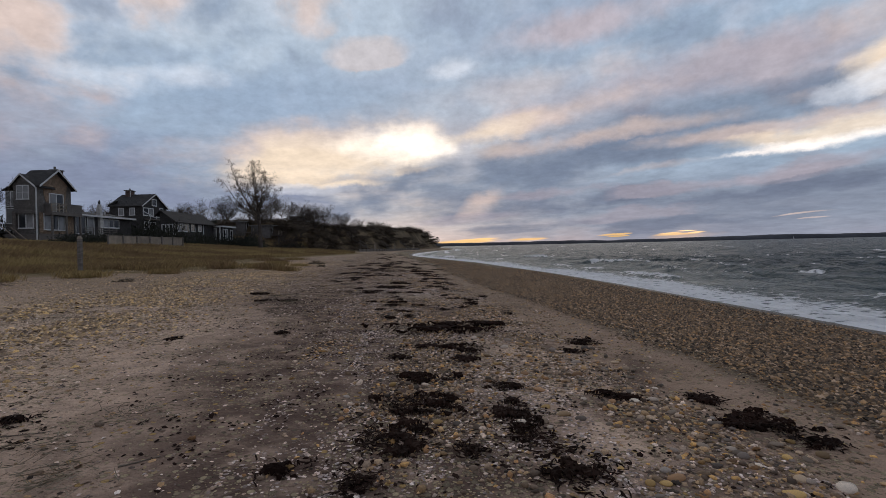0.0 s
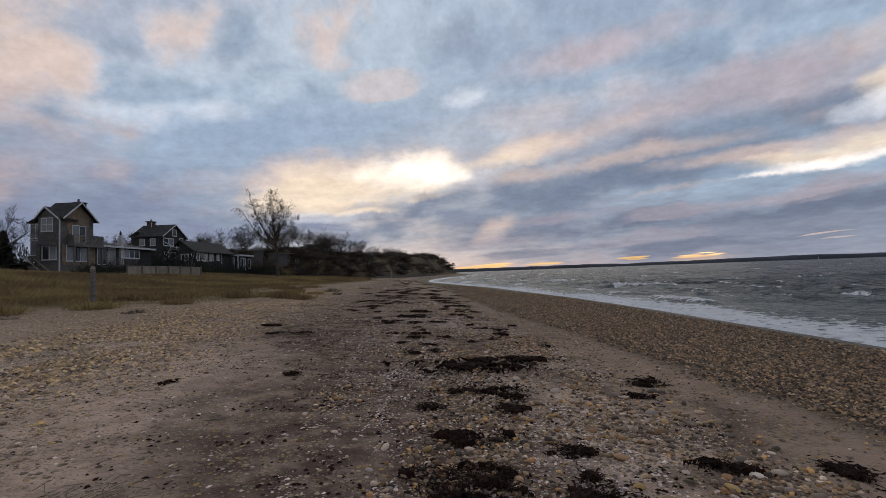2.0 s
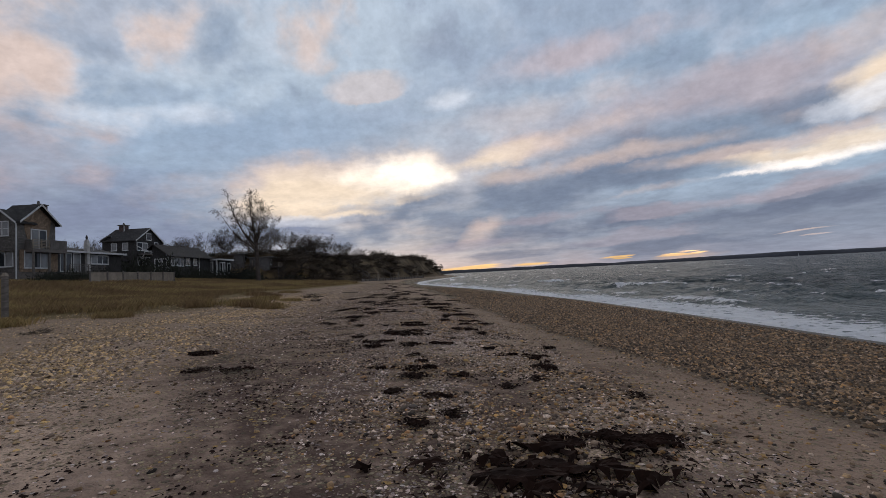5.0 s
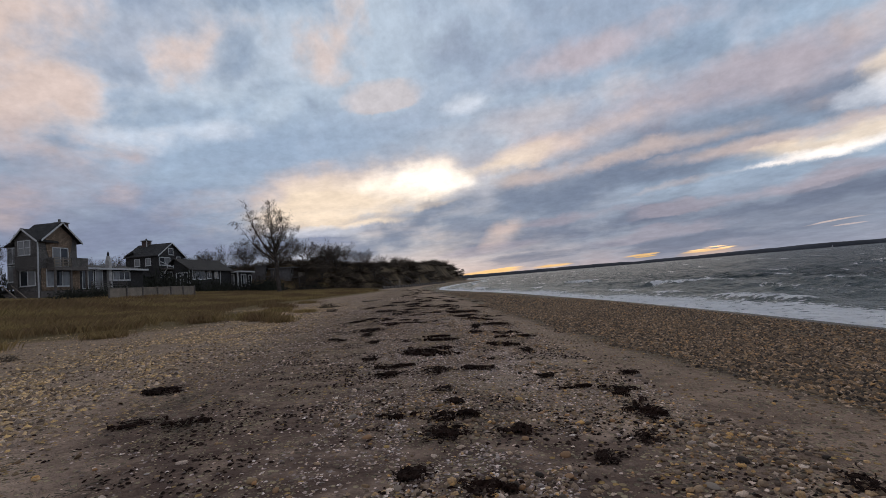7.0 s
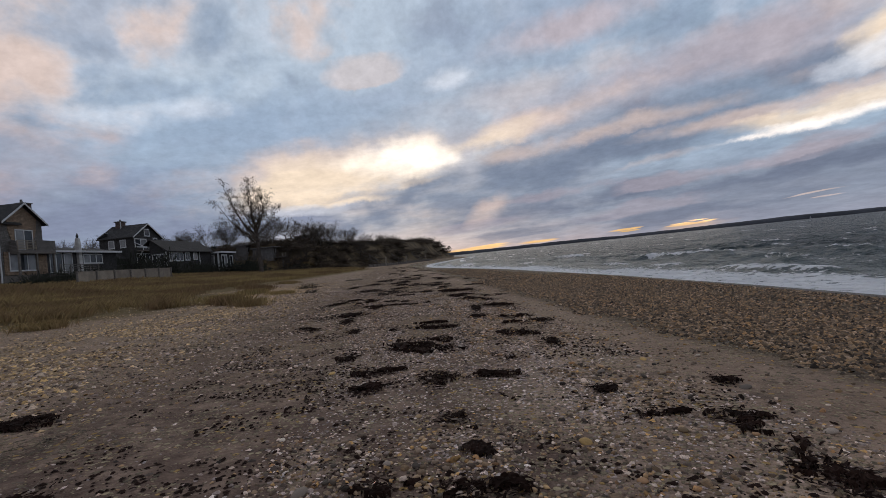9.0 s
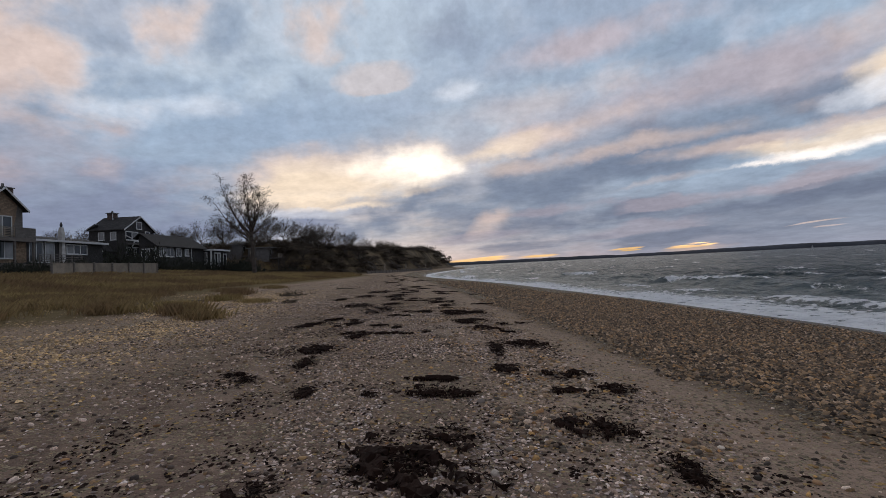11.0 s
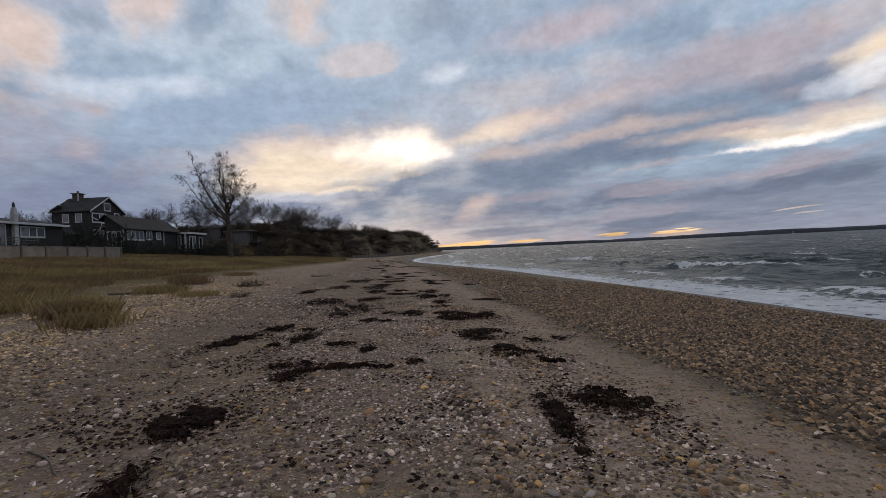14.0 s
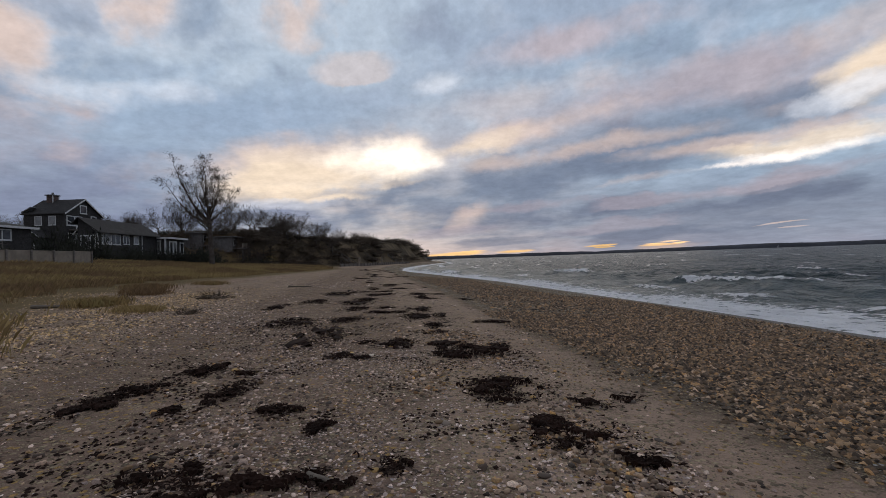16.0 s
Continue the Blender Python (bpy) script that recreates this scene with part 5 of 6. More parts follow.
for x, y, h, w in ((-10.0, 26.6, 0.75, 0.28), (-11.2, 28.2, 0.7, 0.3), (-8.6, 25.2, 0.55, 0.25), (-13.0, 27.5, 0.8, 0.4), (-15.2, 24.8, 0.7, 0.4), (-9.9, 31.6, 0.4, 0.3), (-12.0, 33.0, 0.6, 0.35), (-13.9, 38.5, 0.6, 0.4), (-16.2, 42.5, 0.6, 0.5), (-15.0, 46.5, 0.5, 0.4), (-14.5, 18.8, 0.6, 0.35), (-15.8, 16.0, 0.6, 0.4), (-17.5, 13.5, 0.7, 0.5), (-13.2, 22.0, 0.5, 0.3)):
    tuft(x, y, h, w, 900)
for x, y, w, h in ((-9.9, 36.2, 0.55, 0.45), (-8.2, 31.0, 0.28, 0.3), (-11.5, 16.8, 0.35, 0.22), (-12.2, 34.5, 0.35, 0.3), (-14, 14.2, 0.5, 0.25)):
    shrub(brown[int(abs(x)) % 4], x, y, w, h, "low dead bush on the beach", "dead bushes", 0.03)

# ---- wrack, stones and shells on the beach ----
WEED = plain("dried_seaweed", (0.024, 0.012, 0.0085), 0.9, 0.5, 5, 60, 0.6, 0.006, spec=0.08)
STRAW = plain("dead_reed", (0.22, 0.18, 0.13), 0.9, 0.4, 4, 30, 0.2, random=0.2)
DRIFT = plain("driftwood", (0.20, 0.165, 0.13), 0.9, 0.3, 4, 40, 0.5, 0.01, stretch=(1, 6, 6))
wrack_no = 0


def ribbons(r, cx, cy, wx, wy, n, length, width, lift):
    """Short curled strips strewn in an uneven patch."""
    q = r.normal(0, 0.36, (n, 2))
    x, y = cx + q[:, 0] * wx, cy + q[:, 1] * wy
    ok = fbm(x * 3.3, y * 3.3, 3, 61) > 0.40
    x, y = x[ok], y[ok]
    n = len(x)
    z = land(x, y)
    a = r.uniform(0, 6.283, n)
    rows = []
    p = np.stack([x, y, z + r.uniform(0.002, 1, n) ** 1.5 * lift], -1)
    for k in range(4):
        side = np.stack([-np.sin(a), np.cos(a), r.normal(0, 0.5, n)], -1) * (width * (1, 1.2, 1, 0.4)[k] * r.uniform(0.7, 1.3, n))[:, None]
        rows += [p - side, p + side]
        a = a + r.normal(0, 0.6, n)
        p = p + np.stack([np.cos(a), np.sin(a), r.normal(0, 0.12, n)], -1) * (length * r.uniform(0.2, 0.45, n))[:, None]
        p[:, 2] = np.maximum(p[:, 2], z + 0.003)
    co = np.stack(rows, 1).reshape(-1, 3)
    i = np.arange(n)[:, None] * 8
    fa = np.concatenate([i + np.array([[2 * k, 2 * k + 1, 2 * k + 3, 2 * k + 2]]) for k in range(3)])
    return co, fa


def largest_piece(faces, count):
    """Splits faces into those of the largest connected piece and the rest."""
    root = list(range(count))

    def top(v):
        while root[v] != v:
            root[v] = root[root[v]]
            v = root[v]
        return v

    for f in faces:
        r0 = top(int(f[0]))
        for v in f[1:]:
            root[top(int(v))] = r0
    own = np.array([top(int(f[0])) for f in faces])
    ids, n = np.unique(own, return_counts=True)
    main = own == ids[np.argmax(n)]
    return faces[main], faces[~main]


def wrack(x, y, wx, wy, label="mat of dark dried seaweed on the sand"):
    """A tangled mat: a low crumpled heap with a torn outline, shreds round it and strands strewn over both."""
    global wrack_no
    wrack_no += 1
    r = np.random.RandomState(wrack_no)
    wx, wy = max(wx, 0.08) * (1.4 if y < 9 else 1.2), max(wy, 0.08) * 1.5
    n = int(min(900, max(90, wx * wy * 3000)))
    co, fa = ribbons(r, x, y, wx * 1.45, wy * 1.45, n, 0.085, 0.0055, 0.040)
    k = int(min(62 if y < 26 else 18, max(16, 2.9 * max(wx, wy) / 0.017)))
    u = np.linspace(-1.45, 1.45, k)
    gu, gv = np.meshgrid(u, u)
    px, py = x + wx * gu + r.normal(0, wx * 0.02, gu.shape), y + wy * gv + r.normal(0, wy * 0.02, gu.shape)
    a = r.uniform(-0.9, 0.9)
    su, sv = gu * math.cos(a) + gv * math.sin(a), gv * math.cos(a) - gu * math.sin(a)
    far = np.hypot(su, sv * 1.25)
    rag = far + 3.0 * np.clip(far - 1.0, 0, None) + 6.5 * (fbm(px * 5.5 + 1.5 * py, py * 8.0, 4, 62 + wrack_no) - 0.48) + 1.8 * (fbm(px * 19, py * 19, 2, 63) - 0.5)
    tall = 0.018 + 0.04 * min(1.0, wx)
    cz = land(px, py) + 0.008 + tall * (0.4 + fbm(px * 9, py * 9, 2, 64)) * np.clip(1.1 - rag, 0, 1) + r.uniform(-0.008, 0.010, gu.shape) - 0.03 * (rag > 0.56)
    c2 = np.stack([px, py, cz], -1).reshape(-1, 3)
    i = (np.arange(k - 1)[:, None] * k + np.arange(k - 1)).reshape(-1)
    f2 = np.stack([i, i + 1, i + k + 1, i + k], -1)
    f2 = f2[(rag.reshape(-1)[f2] < 0.60).sum(1) >= 3]
    if len(f2) < 3:
        f2 = np.array([(k * (k // 2) + k // 2 + j, k * (k // 2) + k // 2 + j + 1, k * (k // 2 + 1) + k // 2 + j + 1, k * (k // 2 + 1) + k // 2 + j) for j in range(3)])
    main, rest = largest_piece(f2, len(c2))
    used, packed = np.unique(main, return_inverse=True)
    me = mesh_from("seaweed", c2[used], packed.reshape(-1, 4), False)
    me.materials.append(WEED)
    mat = tagged(new("seaweed", me), label, "seaweed", "wrack line")
    me = mesh_from("tangle", np.concatenate([co, c2]), np.concatenate([fa, rest + len(co)]), False)
    me.materials.append(WEED)
    tagged(new("tangle", me), kind="stuff").parent = mat
    return mat



for x_, y_, w_, l_ in ((-0.18, 4.10, 0.27, 0.21), (-0.33, 3.36, 0.19, 0.22), (0.64, 3.94, 0.13, 0.22), (0.65, 3.49, 0.12, 0.14), (0.85, 3.00, 0.18, 0.23), (0.60, 4.67, 0.12, 0.09), (-0.11, 4.92, 0.26, 0.13), (-0.77, 2.87, 0.18, 0.07), (-0.45, 2.74, 0.10, 0.05), (-3.17, 3.55, 0.08, 0.09), (2.64, 3.87, 0.29, 0.18), (2.75, 3.51, 0.12, 0.09), (2.43, 4.48, 0.14, 0.12), (1.65, 4.42, 0.16, 0.09), (0.21, 3.19, 0.06, 0.08)):
    wrack(x_, y_, w_, l_)
for x_, y_, w_, l_ in ((0.03, 7.79, 0.81, 0.36), (0.07, 6.38, 0.34, 0.24), (0.29, 5.79, 0.14, 0.12), (2.08, 7.01, 0.18, 0.17), (0.65, 11.29, 0.16, 0.21), (-0.49, 5.79, 0.12, 0.07), (-2.44, 7.23, 0.06, 0.10), (-3.80, 6.74, 0.07, 0.07), (1.75, 6.29, 0.11, 0.07)):
    wrack(x_, y_, w_, l_)
for x_, y_, w_, l_ in ((0.61, 8.39, 0.38, 0.14), (0.19, 8.37, 0.11, 0.06), (-1.03, 8.87, 0.12, 0.07), (-0.67, 9.17, 0.06, 0.06)):
    wrack(x_, y_, w_, l_)
for x_, y_, w_, l_ in ((-0.59, 10.90, 0.12, 0.16), (-1.19, 10.94, 0.17, 0.21), (0.65, 11.84, 0.14, 0.16), (-0.86, 9.80, 0.16, 0.08), (-1.35, 10.07, 0.08, 0.08), (0.01, 10.26, 0.08, 0.10), (-3.79, 11.39, 0.16, 0.13), (-4.36, 11.49, 0.21, 0.10), (1.35, 9.79, 0.09, 0.05), (0.41, 10.63, 0.05, 0.06), (-5.06, 12.96, 0.22, 0.13)):
    wrack(x_, y_, w_, l_)
for x_, y_, w_, l_ in ((-1.69, 15.50, 0.45, 0.46), (-2.16, 14.09, 0.27, 0.11), (-2.10, 13.35, 0.17, 0.13), (-1.42, 13.60, 0.17, 0.22), (-0.85, 13.59, 0.19, 0.12), (-2.69, 14.99, 0.12, 0.18), (0.02, 15.28, 0.11, 0.21), (-0.29, 16.12, 0.25, 0.19), (0.00, 12.92, 0.04, 0.07), (0.65, 12.17, 0.16, 0.10), (0.16, 12.29, 0.20, 0.05), (-1.10, 11.37, 0.22, 0.08), (-1.65, 11.43, 0.20, 0.07), (-1.27, 12.43, 0.04, 0.04), (-1.13, 11.83, 0.06, 0.09), (-0.60, 14.52, 0.10, 0.13), (1.06, 13.04, 0.05, 0.07)):
    wrack(x_, y_, w_, l_)
for x_, y_, w_, l_ in ((-1.63, 17.26, 0.31, 0.16), (-0.12, 17.97, 0.25, 0.15), (0.29, 17.39, 0.15, 0.14), (-0.24, 17.26, 0.20, 0.10), (-3.74, 19.87, 0.31, 0.28), (-3.62, 18.88, 0.11, 0.22), (-0.23, 20.31, 0.33, 0.29), (-3.40, 21.21, 0.17, 0.16), (-1.73, 17.83, 0.26, 0.08), (-3.12, 17.28, 0.11, 0.17), (-2.38, 17.18, 0.09, 0.05), (-0.80, 19.88, 0.10, 0.47), (-0.84, 18.28, 0.12, 0.23), (-5.02, 23.80, 0.19, 0.28), (-4.01, 17.87, 0.11, 0.06), (-4.31, 18.16, 0.10, 0.05), (-4.35, 34.13, 0.50, 0.90)):
    wrack(x_, y_, w_, l_)
for x_, y_, w_, l_ in ((-3.87, 27.27, 0.52, 0.90), (-5.09, 29.22, 0.43, 0.54), (-3.22, 25.55, 0.16, 0.16), (-4.70, 24.74, 0.22, 0.23), (-3.96, 23.73, 0.15, 0.38), (-4.14, 24.56, 0.13, 0.09), (-3.25, 22.96, 0.20, 0.13), (-2.78, 22.63, 0.08, 0.17), (-5.10, 23.29, 0.16, 0.30), (-4.23, 23.02, 0.06, 0.08), (-3.53, 21.68, 0.20, 0.13), (-3.10, 21.53, 0.20, 0.10), (-2.56, 21.60, 0.22, 0.11), (-2.10, 21.80, 0.11, 0.05), (-2.42, 21.98, 0.07, 0.06), (-1.24, 25.65, 0.51, 0.35), (-1.12, 23.69, 0.33, 0.34), (-0.34, 23.20, 0.17, 0.12), (0.02, 23.44, 0.21, 0.13), (-0.79, 22.36, 0.27, 0.24), (-0.43, 21.93, 0.18, 0.06), (-1.77, 27.50, 0.21, 0.22), (-1.84, 28.55, 0.24, 0.26), (-2.28, 31.74, 0.31, 0.44)):
    wrack(x_, y_, w_, l_)
for x_, y_, w_, l_ in ((-5.63, 38.62, 0.72, 0.90), (-2.86, 25.34, 0.12, 0.14), (-0.88, 22.70, 0.10, 0.10), (-2.30, 30.18, 0.28, 0.39), (-5.75, 34.35, 0.38, 0.67), (-6.51, 32.74, 0.26, 0.52)):
    wrack(x_, y_, w_, l_)
# the wrack lines run on along the beach
wr = random.Random(3)
for k in range(90):
    y_ = 26 + 75 * wr.random() ** 1.4
    v_ = wr.choice((-0.9, -1.3, -3.0, -3.6, -2.2)) + wr.gauss(0, 0.45)
    wrack(float(berm(y_)) + v_, y_, wr.uniform(0.10, 0.34), wr.uniform(0.12, 0.40))


def litter(x, y, w, n, label="tangle of dead reed and twigs"):
    r = np.random.RandomState(int(abs(x * 90 + y * 7)))
    segs = []
    for k in range(n):
        px, py, a, l = x + r.normal(0, w * 0.5), y + r.normal(0, w * 0.4), r.uniform(0, 6.28), r.uniform(0.04, 0.14)
        z = float(land(px, py)) + r.uniform(0.004, 0.05)
        segs.append(((px, py, z), (px + math.cos(a) * l, py + math.sin(a) * l, z + r.normal(0, 0.015)), 0.0028, 0.002))
    me = limbs_mesh("reed_litter", segs, STRAW, 3)
    tagged(new("reed_litter", me), label, "beach litter", "reed litter")


for x, y, w, n in ((-2.35, 3.75, 0.35, 90), (-2.5, 3.1, 0.3, 80), (-2.15, 2.75, 0.3, 110), (-3.2, 9.2, 0.35, 60), (-3.6, 9.9, 0.3, 50), (-4.6, 9.6, 0.4, 70), (-5.3, 10.1, 0.4, 60), (-4.2, 11.6, 0.4, 50), (-3.4, 19.0, 0.4, 50), (-2.4, 5.3, 0.2, 40), (-3.9, 6.4, 0.3, 40), (-4.4, 12.4, 0.45, 120), (-3.7, 11.2, 0.3, 70), (-5.6, 16.4, 0.4, 80), (-5.0, 18.2, 0.35, 70), (-6.4, 20.5, 0.4, 70), (-5.2, 22.6, 0.3, 50), (-6.0, 8.2, 0.4, 60), (-4.9, 5.6, 0.3, 50)):
    litter(x, y, w, n)


def stick(x, y, length, turn, r0, label):
    z = float(land(x, y)) + r0 * 0.8
    segs, p, a = [], Vector((x, y, z)), turn
    for k in range(5):
        a += random.uniform(-0.25, 0.25)
        q = p + Vector((math.cos(a), math.sin(a), 0)) * (length / 5)
        q.z = float(land(q.x, q.y)) + r0 * 0.8
        segs.append((tuple(p), tuple(q), r0 * (1 - k * 0.12), r0 * (1 - (k + 1) * 0.12)))
        p = q
    me = limbs_mesh("driftwood", segs, DRIFT, 7)
    tagged(new("driftwood", me), label, "driftwood", "driftwood")


stick(-2.62, 21.65, 0.26, -0.5, 0.026, "short grey driftwood stick among pebbles")
stick(-3.0, 3.3, 0.3, 0.5, 0.005, "thin twig on the sand")
stick(-1.9, 2.9, 0.22, 0.9, 0.006, "thin twig on the sand")
stick(-13.5, 32.5, 1.3, 0.2, 0.06, "bleached driftwood branch in the dune grass")
stick(-4.6, 19.4, 0.6, -0.6, 0.010, "thin twig on the sand")
stick(-9.5, 43.5, 1.2, 0.3, 0.05, "grey driftwood log on the upper beach")


def stone_material(name, tones, rough=0.8, island=True):
    m, t, b = material(name, rough, 0.12)
    r = add(t, "ShaderNodeNewGeometry" if island else "ShaderNodeObjectInfo").outputs["Random Per Island" if island else "Random"]
    co = add(t, "ShaderNodeTexCoord").outputs["Object"]
    ramp = add(t, "ShaderNodeValToRGB", None, Fac=r)
    e = ramp.color_ramp.elements
    while len(e) < len(tones):
        e.new(0.5)
    for k, c in enumerate(tones):
        e[k].position, e[k].color = k / len(tones), (*c, 1)
    ramp.color_ramp.interpolation = "CONSTANT"
    sp = fractal(t, co, 70, 4, 0.6).outputs[0]
    c = blend(t, remap(t, sp, 0.35, 0.7, 0, 0.5), ramp.outputs[0], (0.11, 0.09, 0.075))
    r2 = calc(t, "FRACT", calc(t, "MULTIPLY", r, 37.7))
    c = blend(t, 1.0, c, add(t, "ShaderNodeCombineXYZ", None, X=remap(t, r2, 0, 1, 0.50, 1.38), Y=remap(t, r2, 0, 1, 0.50, 1.38), Z=remap(t, r2, 0, 1, 0.52, 1.36)).outputs[0], "MULTIPLY")
    t.links.new(c, b.inputs["Base Color"])
    bumped(t, b, sp, 0.25, 0.004)
    return m


# in PEBBLE and SLOPE the darkest stones also stand in for shaded gaps
PEBBLE = stone_material("pebbles", ((0.356, 0.24, 0.147), (0.454, 0.288, 0.154), (0.27, 0.188, 0.13), (0.096, 0.072, 0.052), (0.518, 0.321, 0.154), (0.162, 0.112, 0.08), (0.399, 0.279, 0.191), (0.075, 0.058, 0.045), (0.647, 0.366, 0.134), (0.615, 0.449, 0.333), (0.302, 0.202, 0.126), (0.799, 0.605, 0.472), (0.232, 0.16, 0.11), (0.454, 0.238, 0.105), (0.422, 0.284, 0.175), (0.334, 0.215, 0.122), (0.496, 0.348, 0.235)))
BELT = stone_material("belt_pebbles", ((0.602, 0.407, 0.215), (0.464, 0.308, 0.165), (0.742, 0.501, 0.27), (0.325, 0.214, 0.13), (0.695, 0.438, 0.18), (0.557, 0.412, 0.3), (0.232, 0.157, 0.105)))
SLOPE = stone_material("slope_pebbles", ((0.290, 0.183, 0.101), (0.367, 0.233, 0.128), (0.143, 0.094, 0.059), (0.058, 0.041, 0.028), (0.444, 0.263, 0.128), (0.096, 0.065, 0.042), (0.325, 0.212, 0.130), (0.049, 0.036, 0.027), (0.469, 0.256, 0.105), (0.512, 0.351, 0.232), (0.163, 0.107, 0.062), (0.064, 0.044, 0.029), (0.116, 0.080, 0.052), (0.307, 0.197, 0.108), (0.265, 0.178, 0.110)))
SHELL = stone_material("shell_chips", ((0.797, 0.607, 0.517), (0.623, 0.466, 0.4), (0.468, 0.346, 0.297), (0.347, 0.255, 0.219), (0.823, 0.678, 0.594), (0.277, 0.198, 0.168), (0.52, 0.352, 0.257)), 0.55)


PALE = stone_material("mixed_gravel", ((0.434, 0.29, 0.204), (0.246, 0.16, 0.11), (0.611, 0.441, 0.344), (0.148, 0.096, 0.07), (0.423, 0.252, 0.125), (0.768, 0.58, 0.469), (0.099, 0.068, 0.052), (0.336, 0.226, 0.166)), 0.7)


def dome(sides, rings, top):
    """A worn stone's upper side: rings of (height, radius), closed by a fan; its bed is left open."""
    a = np.arange(sides) * 2 * np.pi / sides
    co = np.concatenate([np.stack([np.cos(a + k * 0.5) * r, np.sin(a + k * 0.5) * r, a * 0 + z], -1) for k, (z, r) in enumerate(rings)] + [np.array([[0, 0, top or 0]])])
    fa = []
    for k in range(len(rings) - 1):
        for j in range(sides):
            p, q = k * sides + j, k * sides + (j + 1) % sides
            fa += [(p, q, p + sides), (q, q + sides, p + sides)]
    k = (len(rings) - 1) * sides
    if top is None:
        co = co[:-1]
        fa += [(k, k + j, k + j + 1) for j in range(1, sides - 1)]
    else:
        fa += [(k + j, k + (j + 1) % sides, len(co) - 1) for j in range(sides)]
    return co, np.array(fa)


FLAKE, ICO1, ROUND = dome(5, ((-0.35, 1.0),), 0.75), dome(5, ((-0.4, 0.98), (0.55, 0.74)), None), dome(6, ((-0.45, 0.9), (0.15, 1.0), (0.72, 0.62)), None)


def stones(name, x, y, size, seed, mat, shape, label, flat=(0.5, 0.85), sink=0.24):
    """Many rounded stones, half bedded, as one mesh."""
    r = np.random.RandomState(seed)
    base, faces = shape
    n = len(x)
    s = np.stack([size * r.uniform(0.85, 1.45, n), size * r.uniform(0.7, 1.0, n), size * r.uniform(*flat, n)], -1)
    lump = 1 + 0.16 * r.normal(0, 1, (n, len(base)))[:, :, None] * (1 if len(base) < 20 else 0.35)
    v = base[None] * lump * s[:, None]
    a, tl = r.uniform(0, 6.283, n), r.normal(0, 0.22, n)
    ca, sa, ct, st = np.cos(a), np.sin(a), np.cos(tl), np.sin(tl)
    vx, vz = v[..., 0] * ct[:, None] - v[..., 2] * st[:, None], v[..., 0] * st[:, None] + v[..., 2] * ct[:, None]
    px, py = vx * ca[:, None] - v[..., 1] * sa[:, None], vx * sa[:, None] + v[..., 1] * ca[:, None]
    z = land(x, y) + s[:, 2] * (1 - 2 * sink) * r.uniform(0.5, 1.0, n)
    co = np.stack([px + x[:, None], py + y[:, None], vz + z[:, None]], -1).reshape(-1, 3)
    fa = (faces[None] + (np.arange(n) * len(base))[:, None, None]).reshape(-1, 3)
    me = mesh_from(name, co, fa)
    me.materials.append(mat)
    return tagged(new(name, me), label, "pebbles", kind="stuff")


pr = np.random.RandomState(12)


def strew(n, y0, y1, v0, v1, thin):
    """Places in a strip along the berm, thinned out by a field in 0..1."""
    y = pr.uniform(y0, y1, n)
    x = berm(y) + pr.uniform(v0, v1, n)
    k = pr.uniform(0, 1, n) < thin(x, y)
    return x[k], y[k]


# the pebble slope to the water
x, y = strew(150000, 0.0, 32, -0.6, 4.6, lambda x, y: step(-0.1, 0.8, x - berm(y) + 0.45 * step(9, 18, y) + 1.1 * (fbm(x / 0.9, y / 0.9, 3, 81) - 0.55)))
stones("pebble_slope", x, y, (0.013 + 0.023 * pr.uniform(0, 1, len(x)) ** 1.8) * (1 + 0.12 * step(8, 14, y)), 1, SLOPE, FLAKE, "dense tan and grey pebbles on the shore slope", (0.5, 0.8), 0.08)
x, y = strew(52000, 1.0, 42, 4.2, 10.5, lambda x, y: (x < shore(y) - 0.9) * 1.0)
stones("pebble_slope_low", x, y, 0.020 + 0.026 * pr.uniform(0, 1, len(x)) ** 1.6, 2, SLOPE, FLAKE, "dense pebbles near the water's edge", (0.45, 0.8), 0.12)
x, y = strew(16000, 30, 64, 0, 6, lambda x, y: step(0, 0.8, x - berm(y)))
stones("pebble_slope_far", x, y, 0.028 + 0.03 * pr.uniform(0, 1, len(x)) ** 1.6, 3, SLOPE, FLAKE, "dense pebbles on the far shore slope", (0.45, 0.8), 0.12)


# stones in the wrack line
def heaped(x, y):
    """How thickly the stones lie: two ridges of them, broken into patches."""
    v = x - berm(y)
    ridge = np.exp(-((v + 1.65) / 0.45) ** 2) + np.exp(-((v + 3.5) / 0.75) ** 2)
    return step(0.55, 0.64, fbm(x / 0.9, y / 1.3, 4, 83) + 0.15 * ridge + 0.03 * step(14, 19, y)) * step(-0.9, -1.3, v)


x, y = strew(46000, 1.2, 27, -4.9, -0.9, lambda x, y: 0.05 + 0.95 * heaped(x, y))
k = y < 11.5 + 2.0 * fbm(x / 1.5, y / 1.5, 2, 105)
x, y, x2, y2 = x[k], y[k], x[~k], y[~k]
stones("wrack_gravel_grey", x2, y2, 0.008 + 0.013 * pr.uniform(0, 1, len(x2)) ** 1.6, 41, PALE, FLAKE, "mixed grey and white small pebbles along the wrack line", (0.4, 0.7))
stones("wrack_gravel", x, y, 0.008 + 0.014 * pr.uniform(0, 1, len(x)) ** 1.6, 4, PEBBLE, FLAKE, "mixed small pebbles along the wrack line", (0.45, 0.8))
x, y = strew(23000, 1.2, 27, -4.9, -0.9, lambda x, y: 0.03 + 0.97 * heaped(x, y))
k = y < 10.5 + 2.0 * fbm(x / 1.5, y / 1.5, 2, 106)
x, y, x2, y2 = x[k], y[k], x[~k], y[~k]
